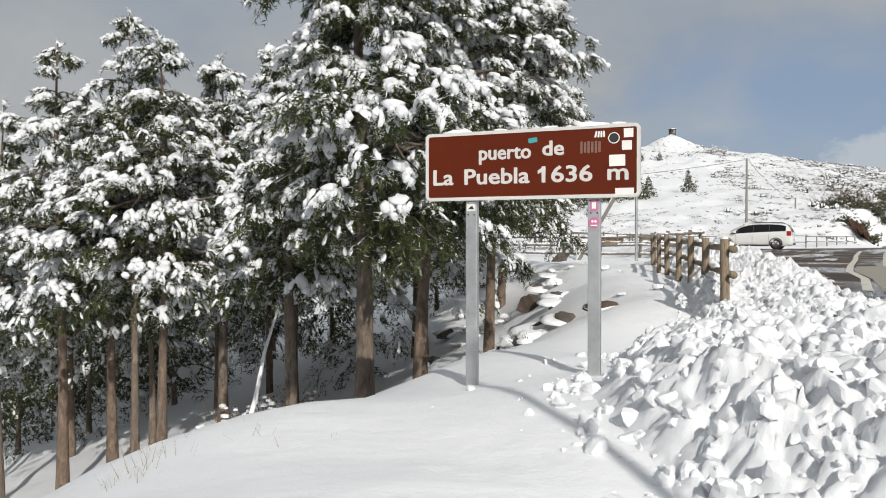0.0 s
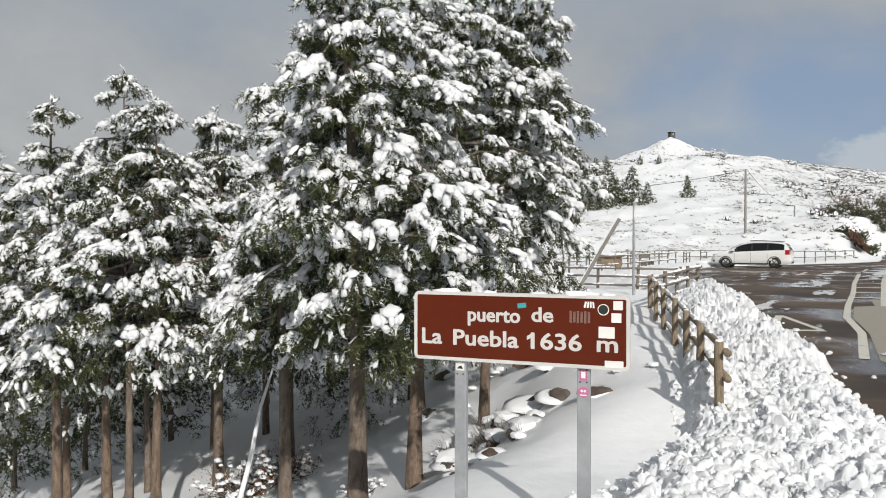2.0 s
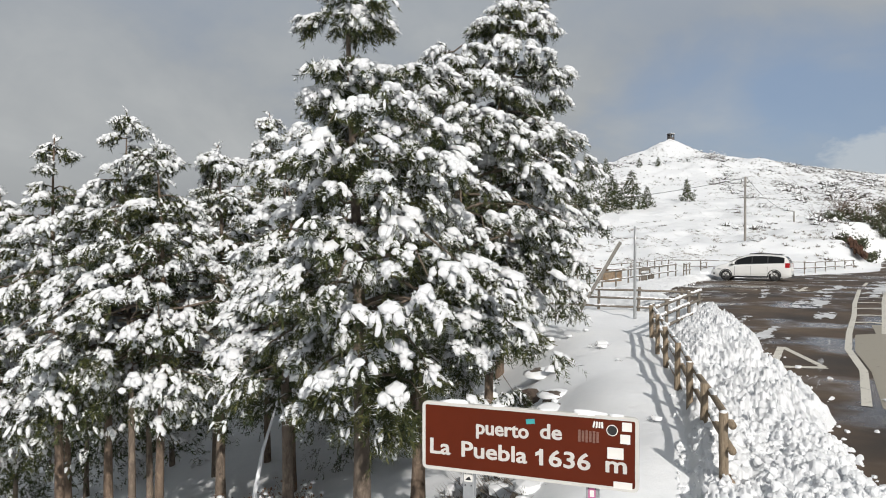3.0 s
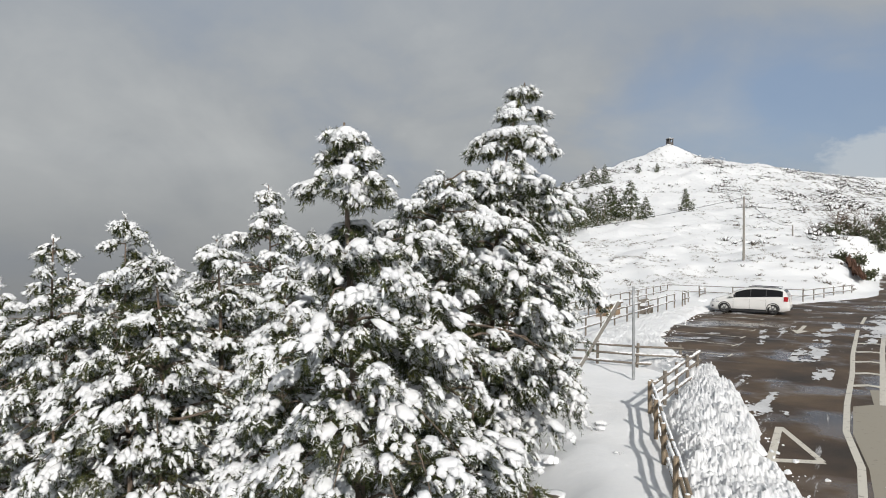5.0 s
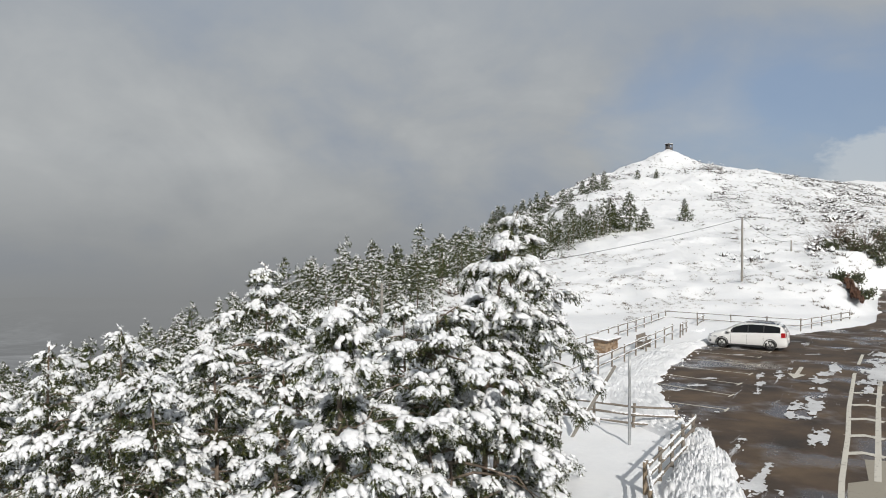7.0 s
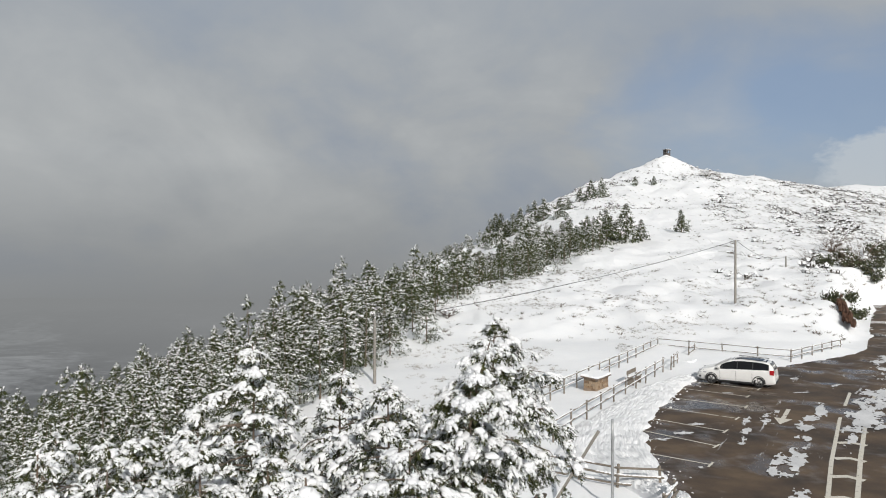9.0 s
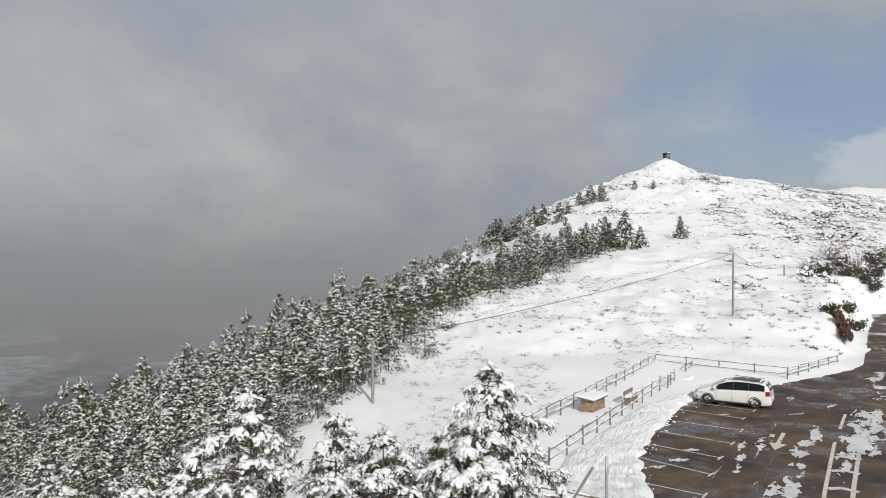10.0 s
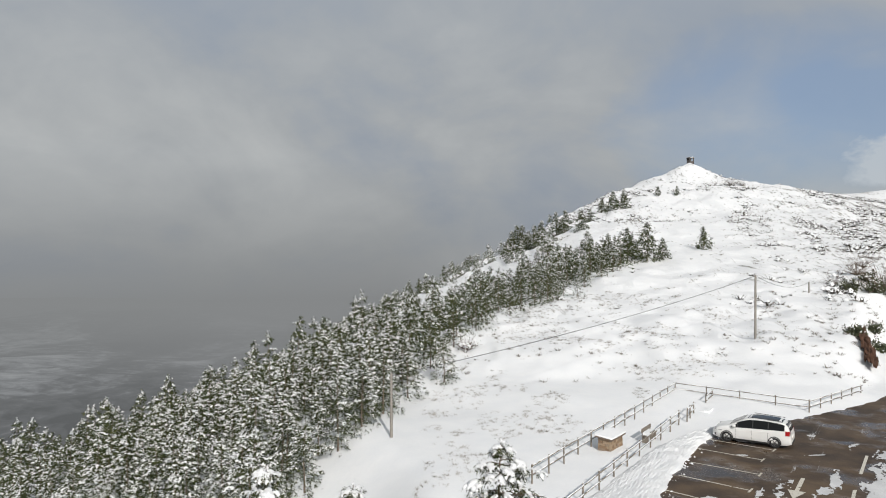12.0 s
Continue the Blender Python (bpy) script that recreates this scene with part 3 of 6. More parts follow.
        if big.any():
            pad_p.append((C + up * (0.05 * size)[:, None] + d * (0.12 * size)[:, None])[big])
            pad_s.append((pads * size * np.clip(lc, 0.4, 1.15))[big])
            pad_d.append((d * np.cos(lat * 0.9)[:, None] + side * np.sin(lat * 0.9)[:, None] + up * (0.6 * (rise - 2 * drop * tc))[:, None])[big])
    # the leader
    k = 11
    top = np.array([px[-1], py[-1], height])
    tw_p.append(top - up * (r.uniform(0.0, 0.6, k)[:, None] * height / 8))
    tw_d.append(np.stack([r.normal(0, crest, k), r.normal(0, crest, k), r.uniform(0.3, 1.0, k)], 1))
    tw_s.append(np.full(k, 0.58 * twig_len)), tw_up.append(np.full(k, 1.2))
    Pt, Dt, L, Ut = map(np.concatenate, (tw_p, tw_d, tw_s, tw_up))
    Dt = Dt / np.linalg.norm(Dt, axis=1, keepdims=True)
    n = len(Pt)
    R = frames_for(Dt)
    # needles: thin blades that stand off the twig, forward and outward
    u = r.uniform(0.0, 1.06, (n, needles))
    an = r.uniform(0, 6.28, (n, needles))
    fw = r.uniform(0.35, 0.95, (n, needles)) * spike
    nl = needle * r.uniform(0.7, 1.25, (n, needles)) * (0.6 + 0.4 * L[:, None] / twig_len)
    base = np.stack([u * L[:, None], 0 * u, -0.24 * L[:, None] * u**2], 2)
    ray_ = np.stack([fw, np.cos(an), np.sin(an)], 2)
    ray_ /= np.linalg.norm(ray_, axis=2, keepdims=True)
    wv = np.stack([0 * an, -np.sin(an), np.cos(an)], 2)
    tri = np.stack([base - wv * blade * 0.5, base + wv * blade * 0.5, base + ray_ * nl[:, :, None]], 2).reshape(n, -1, 3)
    NV = (np.einsum("kij,knj->kni", R, tri) + Pt[:, None]).reshape(-1, 3)
    NF = np.arange(len(NV)).reshape(-1, 3)
    NI = (r.random((n, needles)) < rime * np.clip(Ut, 0, 1.3)[:, None] * (0.3 + 1.0 * (np.sin(an) > -0.1))).astype(int).ravel()
    # snow: fingers along the twigs, crumbs, and pads on the heads
    sets = []

    def lay(own, sx, sy, sz, uu, kind, wobble):
        k = len(own)
        if not k:
            return
        V0, F0 = ICO[kind]
        S = np.zeros((k, 3, 3))
        S[:, 0, 0], S[:, 1, 1], S[:, 2, 2] = sx, sy, sz
        loc = np.stack([uu * L[own], r.normal(0, 0.07, k) * L[own], 0.05 * L[own] - 0.24 * L[own] * uu**2], 1)
        yaw, tip = r.normal(0, 0.25, k), np.arctan(0.48 * uu) + r.uniform(-0.1, 0.25, k)
        Rz, Ry = np.zeros((k, 3, 3)), np.zeros((k, 3, 3))
        Rz[:, 0, 0], Rz[:, 0, 1], Rz[:, 1, 0], Rz[:, 1, 1], Rz[:, 2, 2] = np.cos(yaw), -np.sin(yaw), np.sin(yaw), np.cos(yaw), 1
        Ry[:, 0, 0], Ry[:, 0, 2], Ry[:, 2, 0], Ry[:, 2, 2], Ry[:, 1, 1] = np.cos(tip), np.sin(tip), -np.sin(tip), np.cos(tip), 1
        M = R[own] @ Rz @ Ry @ S
        wob = 1 + r.uniform(-wobble, wobble, (k, len(V0), 1))
        SV = np.einsum("kij,knj->kni", M, V0[None] * wob) + (Pt[own] + np.einsum("kij,kj->ki", R[own], loc))[:, None]
        sets.append((SV.reshape(-1, 3), (F0[None] + (np.arange(k) * len(V0))[:, None, None]).reshape(-1, 3), 0))

    fat = np.clip(Ut, 0.25, 1.2)
    own = np.repeat(np.arange(n), (r.random(n) < lobes * np.clip(Ut * 1.5, 0, 0.97)) * (1 + (r.random(n) < clots)))
    k = len(own)
    first = np.r_[True, own[1:] != own[:-1]] if k else np.zeros(0, bool)
    thick = r.uniform(0.14, 0.25, k) * L[own] * fat[own] ** 0.5
    lay(own, np.where(first, r.uniform(0.26, 0.44, k), r.uniform(0.16, 0.26, k)) * L[own], thick, thick * r.uniform(0.75, 1.0, k), np.where(first, r.uniform(0.35, 0.62, k), r.uniform(0.6, 1.0, k)), lobe, 0.26)
    own = np.repeat(np.arange(n), r.poisson(crumbs * np.clip(Ut, 0.05, 1.3)))
    k = len(own)
    s = crumb * r.uniform(0.4, 1.3, k)
    lay(own, s, s * r.uniform(0.5, 0.9, k), s * r.uniform(0.4, 0.8, k), r.uniform(0.0, 1.1, k), 0, 0.35)
    if pad_p:
        Pp, Sp, Dp = map(np.concatenate, (pad_p, pad_s, pad_d))
        V0, F0 = ICO[2 if lobe else 1]
        k = len(Pp)
        Rp = frames_for(Dp) * np.stack([Sp * r.uniform(0.42, 0.70, k), Sp * r.uniform(0.36, 0.60, k), Sp * r.uniform(0.17, 0.30, k)], 1)[:, None, :]
        V = np.einsum("kij,knj->kni", Rp, V0[None] * (1 + r.uniform(-0.28, 0.28, (k, len(V0), 1)))) + Pp[:, None]
        sets.append((V.reshape(-1, 3), (F0[None] + (np.arange(k) * len(V0))[:, None, None]).reshape(-1, 3), 0))
    SV, SF, _ = join(sets)
    LV, LF, _ = join([(v, q, 0) for v, q in limbs])
    return trunk, (LV, LF), (NV, NF, NI), (SV, SF)


def pine(m, label, group="", bark=BARK, **kw):
    """A pine: trunk, limbs, needles and the snow on it."""
    (tv, tf), (lv, lf), (nv, nf, ni), (sv, sf) = pine_arrays(**kw)
    t = thing("pine_tree", m, label, "tree", group)
    put("trunk", mesh_data("trunk", tv, tf, bark), t)
    tagged(put("crown", mesh_data("crown", nv, nf, [NEEDLES, SNOW_TREE], ni, smooth=False), t, "dark green needles in drooping tufts"), kind="stuff")
    tagged(put("limb_work", mesh_data("limbs", lv, lf, BARK), t), kind="stuff")
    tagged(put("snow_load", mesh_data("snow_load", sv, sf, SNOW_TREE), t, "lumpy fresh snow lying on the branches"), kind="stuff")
    return t


def stand(x, y, sink=0.05):
    return pose(x, y, ground_at(x, y) - sink)


# three big pines beside the sign
BIG = dict(needles=24, lobe=1, lobes=0.85, clots=0.5, twig_len=0.235, blade=0.014, needle=0.085, crumbs=1.3, crumb=0.022, rime=0.62, per=14, fan=0.54, laden=1.25, pads=0.85, whorl=0.016)
pine(stand(-0.97, 8.95), "big pine with bare-stemmed leader and boughs heavy with snow", "pines by the sign", seed=3, height=5.81 - ground_at(-0.97, 8.95), clear=0.36, radius=1.55,
     branches=86, twigs=144, trunk_r=0.13, lean=(-0.12, -0.1), bend=0.06, heavy=(-0.3, 0.22),
     profile=((0, 0.12, 0.28, 0.45, 0.56, 0.66, 0.73, 0.77, 0.82, 0.86, 0.92, 1), (0.66, 0.98, 1.0, 0.74, 0.56, 0.48, 0.44, 0.10, 0.08, 0.36, 0.18, 0.05)), **BIG)
pine(stand(-0.36, 11.2), "big dense pine with a broad rounded top under snow", "pines by the sign", seed=5, height=5.45 - ground_at(-0.36, 11.2), clear=0.42, radius=1.55,
     branches=62, twigs=130, trunk_r=0.12, lean=(0.45, 0.2), bark=BARK_RED, heavy=(0.0, 0.15), profile=((0, 0.15, 0.45, 0.7, 0.88, 0.96, 1), (0.65, 0.95, 1.0, 0.9, 0.62, 0.36, 0.15)), **BIG)
pine(stand(0.78, 12.4), "slender pine leaning over, its pointed top loaded with snow", "pines by the sign", seed=8, height=7.05 - ground_at(0.78, 12.4), clear=0.32, radius=1.32,
     branches=82, twigs=124, trunk_r=0.09, lean=(0.46, -0.1), bark=BARK_RED, crook=0.5, heavy=(2.8, 0.12), profile=((0, 0.2, 0.5, 0.7, 0.80, 0.88, 0.95, 1), (0.55, 0.95, 1.0, 0.86, 0.62, 0.38, 0.18, 0.06)), **BIG)
pine(stand(1.62, 20.1), "tall full pine behind the others, thickly dusted with snow", "pines by the sign", seed=9, height=6.65 - ground_at(1.62, 20.1), clear=0.30, radius=1.95,
     branches=76, twigs=92, trunk_r=0.11, lean=(0.56, 0.0), bark=BARK_RED, profile=((0, 0.2, 0.5, 0.7, 0.85, 0.94, 1), (0.60, 1.0, 0.92, 0.68, 0.38, 0.16, 0.05)),
     **{**BIG, "twig_len": 0.30, "needles": 14, "blade": 0.026, "needle": 0.11, "crumbs": 0.8, "crumb": 0.03, "per": 11, "laden": 0.85})
# the group down the slope: place, height of the top, radius, how bare the trunk is
GROUP = [(-7.6, 14.4, 4.4, 1.9, 11), (-5.95, 13.9, 4.8, 1.8, 12), (-5.1, 13.1, 4.2, 2.0, 13), (-4.75, 15.6, 4.4, 1.8, 14), (-4.8, 20.0, 5.9, 2.0, 15),
         (-9.6, 15.6, 3.4, 1.9, 16), (-3.4, 16.4, 3.9, 1.9, 17), (-7.0, 17.4, 4.0, 1.9, 18), (-9.9, 19.2, 3.6, 1.9, 19), (-2.56, 12.1, 3.75, 1.5, 20),
         (-11.2, 17.2, 2.9, 1.9, 21), (-6.3, 20.2, 4.2, 1.9, 22), (-7.0, 15.3, 3.6, 1.7, 23), (-12.2, 19.8, 2.6, 1.9, 24), (-0.75, 19.4, 5.0, 1.8, 25),
         (-2.45, 21.2, 4.95, 2.2, 26), (-0.4, 16.6, 3.6, 1.7, 27)]
for x, y, top, rad, seed in GROUP:
    z = ground_at(x, y)
    near_one = y < 16
    pine(pose(x, y, z - 0.05), "tall pine with bare lower trunk and snow-laden branches", "pines down the slope", seed=seed, height=top - z + 0.05,
         clear=0.46 if near_one else 0.38, radius=rad if near_one else rad * 1.12, branches=60 if near_one else 54, twigs=88 if near_one else 84, trunk_r=0.085 + 0.015 * (seed % 3), lobe=1 if near_one else 0, twig_len=0.25 if near_one else 0.34,
         needles=15 if near_one else 9, blade=0.021 if near_one else 0.034, needle=0.105, bark=(BARK, BARK_RED)[seed % 2], crumbs=1.0, crumb=0.028, rime=0.62 if near_one else 0.6, per=11 if near_one else 9, fan=0.52, laden=1.2, pads=0.75, crest=0.3, clots=0.4, whorl=0.014, skirt=0.12,
         profile=((0, 0.12, 0.35, 0.55, 0.70, 0.80, 0.84, 0.89, 0.94, 1), (0.70, 1.0, 0.92, 0.60, 0.38, 0.24, 0.10, 0.26, 0.14, 0.03)) if near_one else ((0, 0.2, 0.5, 0.7, 0.85, 0.94, 1), (0.75, 1.0, 0.82, 0.52, 0.26, 0.13, 0.03)))


# ---- the forest below the hill ----
def wood_spots(seed, spacing, y0, y1, wide):
    r = np.random.default_rng(seed)
    n = int((y1 - y0) * wide * 3 / spacing**2)
    y = r.uniform(y0, y1, n)
    x = wood_edge(y) - r.uniform(0, wide, n) + r.normal(0, 0.8, n)
    # thinned so that no two stand in one another
    key = np.stack([np.floor(x / spacing), np.floor(y / spacing)], 1)
    _, one = np.unique(key, axis=0, return_index=True)
    x, y = x[one], y[one]
    view = np.abs(x / np.maximum(y, 1) + 0.03) < 0.655
    return x[view], y[view]


def proto(seed, **kw):
    trunk, _, (nv, nf, ni), snow = pine_arrays(seed=seed, **kw)
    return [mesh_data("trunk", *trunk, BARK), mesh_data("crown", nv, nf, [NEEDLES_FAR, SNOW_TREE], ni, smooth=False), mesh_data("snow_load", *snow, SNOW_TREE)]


def plant(me_set, m, label, group):
    t = thing("pine_tree", m, label, "tree", group)
    for me in me_set:
        ob = put(me.name.split(".")[0], me, t)
        if not me.name.startswith("trunk"):
            tagged(ob, kind="stuff")
    return t


# a thicket of smaller pines closes the view between the trunks
YOUNG = dict(height=7.0, clear=0.02, radius=1.80, branches=70, twigs=16, needles=8, lobe=0, lobes=0.6, clots=0.2, twig_len=0.40, blade=0.055, needle=0.17, limb_seg=3, trunk_r=0.08,
             trunk_seg=5, profile=((0, 0.10, 0.5, 0.75, 0.9, 1), (0.95, 1.0, 0.58, 0.30, 0.13, 0.03)), spike=1.2, crumbs=0.3, crumb=0.06, rime=0.5, per=5, rag=0.28, pads=0.6, droop=0.5, crest=0.2)
protos = [proto(s, **{**YOUNG, "laden": la, "rime": ri}) for s, la, ri in ((31, 0.85, 0.60), (32, 0.70, 0.46), (33, 0.42, 0.26), (34, 0.75, 0.54), (35, 0.55, 0.36))]
thicket = [proto(q, height=6.4, clear=0.08, radius=1.9, branches=44, twigs=22, needles=12, lobe=0, lobes=0.9, twig_len=0.44, blade=0.030, needle=0.13, limb_seg=3, trunk_r=0.09,
                 trunk_seg=7, taper=0.8, crumbs=0.8, crumb=0.05, rime=0.30, per=8) for q in (36, 37, 38)]
fx, fy = wood_spots(1, 2.6, 24, 80, 62)
pick = np.argsort(np.hypot(fx, fy))[:115]
rest_mid = np.setdiff1d(np.arange(len(fx)), pick)
for i in pick:
    x, y = float(fx[i]), float(fy[i])
    s = float(rng.uniform(0.58, 0.92))
    w = s * float(rng.uniform(0.95, 1.25))
    m = pose(x, y, ground_at(x, y) - 0.1, 0, 0, float(rng.uniform(0, 360))) @ Matrix.Diagonal((w, w, s, 1))
    plant(protos[int(rng.integers(5))], m, "bushy young pine dusted with snow on the wooded slope", "pines of the forest")


for x, y, s in [(-8.4, 22.6, 0.9), (-5.6, 23.4, 0.95), (-3.4, 22.2, 0.9), (-10.8, 22.0, 0.9), (-1.9, 17.4, 0.7), (-13.2, 22.4, 0.9), (-0.2, 24.0, 0.8), (-6.0, 25.6, 0.9)]:
    m = pose(x, y, ground_at(x, y) - 0.1, 0, 0, x * 91 % 360) @ Matrix.Diagonal((s, s, s, 1))
    plant(thicket[int(abs(x * 7)) % 3], m, "dense dark pine in the shade of taller trunks", "pines down the slope")


def forest_stuff(name, xs, ys, seed, variants, size, label):
    """Trees too many to count, joined."""
    r = np.random.default_rng(seed)
    zz = land(xs, ys)
    which = r.integers(variants, size=len(xs))
    o, Vs, Fs, Is = 0, [], [], []
    for v in range(variants):
        tr, li, (nv, nf, ni), sn = pine_arrays(seed=seed + v, **{**size, "rime": size["rime"] * (0.45 + 0.35 * v), "laden": size["laden"] * (0.55 + 0.3 * v)})
        V0, F0, I0 = join([(*tr, 0), (nv, nf, 1), (*sn, 2)])
        I0[len(tr[1]):len(tr[1]) + len(nf)] += ni
        sel = which == v
        k = int(sel.sum())
        s = 0.48 + 0.68 * r.random(k) ** 1.3
        a = r.uniform(0, 6.28, k)
        M = np.zeros((k, 3, 3))
        M[:, 0, 0], M[:, 0, 1], M[:, 1, 0], M[:, 1, 1], M[:, 2, 2] = np.cos(a) * s * 1.1, -np.sin(a) * s * 1.1, np.sin(a) * s * 1.1, np.cos(a) * s * 1.1, s * r.uniform(0.8, 1.2, k)
        V, F = scatter(V0, F0, M, np.stack([xs[sel], ys[sel], zz[sel] - 0.1], 1))
        Vs.append(V), Fs.append(F + o), Is.append(np.tile(I0, k))
        o += len(V)
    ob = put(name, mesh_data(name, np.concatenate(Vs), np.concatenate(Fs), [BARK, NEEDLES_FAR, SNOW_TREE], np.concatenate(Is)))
    return tagged(ob, label, "forest", kind="stuff")


MID = dict(height=6.2, clear=0.02, radius=1.65, branches=30, twigs=5, needles=6, lobe=0, twig_len=0.54, blade=0.11, needle=0.25, limb_seg=3, trunk_r=0.07,
           trunk_seg=3, profile=((0, 0.10, 0.5, 0.75, 0.9, 1), (0.95, 1.0, 0.58, 0.30, 0.13, 0.03)), spike=1.1, lobes=0.36, clots=0, rime=0.50, per=4, rag=0.22, laden=0.80, pads=0, droop=0.45, crest=0.12)
FAR = dict(height=4.3, clear=0.02, radius=1.5, branches=20, twigs=4, needles=6, lobe=0, twig_len=0.66, blade=0.17, needle=0.32, limb_seg=3, trunk_r=0.07,
           trunk_seg=3, profile=((0, 0.10, 0.5, 0.75, 0.9, 1), (0.95, 1.0, 0.58, 0.30, 0.13, 0.03)), spike=1.1, lobes=0.60, clots=0, rime=0.85, per=4, rag=0.22, laden=0.95, pads=0, droop=0.45, crest=0.12)
mx, my = wood_spots(2, 3.0, 80, 140, 95)
forest_stuff("forest_slope", np.concatenate([fx[rest_mid], mx]), np.concatenate([fy[rest_mid], my]), 50, 4, MID, "dense snow-dusted pine forest on the slope")
wx, wy = wood_spots(3, 4.0, 140, 262, 100)
thin_out = np.random.default_rng(4).random(len(wx)) > step(146, 172, wy) * (0.68 + 0.5 * fbm(wx / 14, wy / 14, 2, 71))
wx, wy = wx[thin_out], wy[thin_out]
forest_stuff("forest_far", wx, wy, 60, 3, FAR, "far snow-dusted pine forest below the summit")

# single pines and thickets on the open hill
HILL = dict(height=5.2, clear=0.0, radius=2.1, branches=64, twigs=14, needles=9, lobe=0, lobes=0.5, clots=0, twig_len=0.50, blade=0.09, needle=0.22, limb_seg=3, trunk_r=0.1,
            trunk_seg=4, taper=1.0, crumbs=0.2, crumb=0.10, crest=0.15, rime=0.42, per=4, laden=0.28, pads=0, droop=0.45)
hill_protos = [proto(s, **HILL) for s in (41, 42, 43)]
for x, y, s in [(51.7, 152.4, 0.95), (33.0, 140.0, 1.25), (36.8, 140.1, 1.45), (30, 144.2, 1.0), (18.7, 211.4, 1.5), (21.7, 208.6, 1.4), (23, 198.4, 1.3), (29.3, 216.8, 1.45), (31.6, 215.4, 1.3),
                (34.7, 203.8, 1.1), (49.7, 234, 1.25), (53.9, 236.8, 1.3), (69, 252, 0.65), (74.7, 249.5, 0.6), (46, 234, 0.9), (41, 226, 0.9), (26, 135, 0.9), (22, 133, 0.9),
                (40, 141, 0.8), (15.5, 214, 1.3), (17.5, 216, 1.45), (28.5, 138, 0.8), (34.5, 143, 0.9)]:
    m = pose(x, y, ground_at(x, y) - 0.2, 0, 0, x * 57 % 360) @ Matrix.Diagonal((s, s, s, 1))
    plant(hill_protos[int(x) % 3], m, "dark conifer standing alone on the snowy hillside", "conifers on the hill")


# ---- the bank of ploughed snow along the road ----
bank_foot = curve([(-5, 1.4), (2, 0.80), (4, 0.74), (5, 1.05), (6, 1.50), (7, 2.05), (8, 2.72), (10, 3.30), (15, 4.75), (19, 5.85), (22, 7.3), (24, 7.9), (26, 7.2), (30, 5.2), (34, 6.8),
                   (38, 9.5), (43, 12.6), (46, 15.4), (48, 17.4)])
bank_top = curve([(-5, 0.60), (3, 0.42), (5, 0.40), (6.5, 0.37), (8, 0.38), (10, 0.42), (12, 0.48), (14, 0.52), (19, 0.50), (23, 0.60), (25, 0.45), (28, 0.30), (36, 0.26), (44, 0.30),
                  (47, 0.34), (48, 0.25)])


def bank_edge(y):
    """The bank's foot on the side of the road."""
    return road_left(y) - 0.9 * (1 - step(7, 15, y))


def bank_z(x, y):
    """Height of the bank's surface."""
    a, b = bank_foot(y), bank_edge(y) + 0.30 + 0.22 * fbm(y / 0.9, y * 0 + 3, 3, 71)
    u = (x - a) / np.maximum(b - a, 0.5)
    prof = np.clip(u, 0, 1) ** 0.8 * np.clip(1 - u, 0, 1) ** 0.75 * 2.0
    base = np.minimum(land(x, y), road_z(y) + 0.5)
    base = np.where(u > 0.75, np.minimum(base, road_z(y)), base)
    edge = np.clip(np.minimum(u, 1 - u) * 7, 0, 1)
    h = bank_top(y) * prof * (1 + 0.35 * fbm(x / 1.3, y / 1.3, 3, 73))
    wx, wy = x + 0.035 * fbm(x / 0.15, y / 0.15, 2, 74), y + 0.035 * fbm(x / 0.15 + 9, y / 0.15, 2, 75)
    # heaped, cauliflower-like: flat round tops and sharp creases at three sizes
    rough = 0.12 * fbm(x / 0.6, y / 0.6, 3, 70) + 0.10 * lumps(wx / 0.16, wy / 0.16, 76) + 0.01
    for amp, size, k in ((0.10, 0.22, 81), (0.12, 0.12, 83), (0.08, 0.06, 85)):
        rough = rough + amp * (1 - np.exp(-6 * np.abs(fbm(wx / size, wy / size, 2, k))))
    soft = np.clip(1.35 - (y - 16) * 0.03, 0.85, 1.0)
    h = h + edge * (rough - 0.20) * soft * np.clip(bank_top(y) * 2, 0.5, 1.1) * (0.25 + 0.75 * step(1.2, 2.2, y))
    return base + np.maximum(h, -0.02) * np.clip(edge * 2, 0, 1) - 0.03 * (1 - edge)


def grid_mesh(name, rows_y, across, f_left, f_right, zfun, mat):
    u = np.linspace(0, 1, across)
    X = f_left(rows_y)[:, None] * (1 - u) + f_right(rows_y)[:, None] * u
    Y = np.repeat(rows_y[:, None], across, 1)
    Z = zfun(X, Y)
    k = (np.arange(len(rows_y) - 1)[:, None] * across + np.arange(across - 1)[None]).ravel()
    return mesh_data(name, np.stack([X, Y, Z], -1).reshape(-1, 3), np.stack([k, k + 1, k + across + 1, k + across], 1), mat)


BANK_SNOW = mat_snow("ploughed_snow", 0.35, 0.02, 16.0, (0.70, 0.715, 0.74), (0.80, 0.806, 0.818))
rows_y = np.concatenate([np.arange(-4, 1.2, 0.16), np.arange(1.2, 2, 0.05), np.arange(2, 7, 0.022), np.arange(7, 10, 0.032), np.arange(10, 16, 0.06), np.arange(16, 26, 0.10), np.arange(26, 48.01, 0.16)])
bank = put("snow_bank", grid_mesh("snow_bank", rows_y, 170, lambda y: bank_foot(y) - 0.25, lambda y: bank_edge(y) + 0.62, bank_z, BANK_SNOW))
tagged(bank, "bank of lumpy ploughed snow along the road edge", "snow bank", kind="structure")


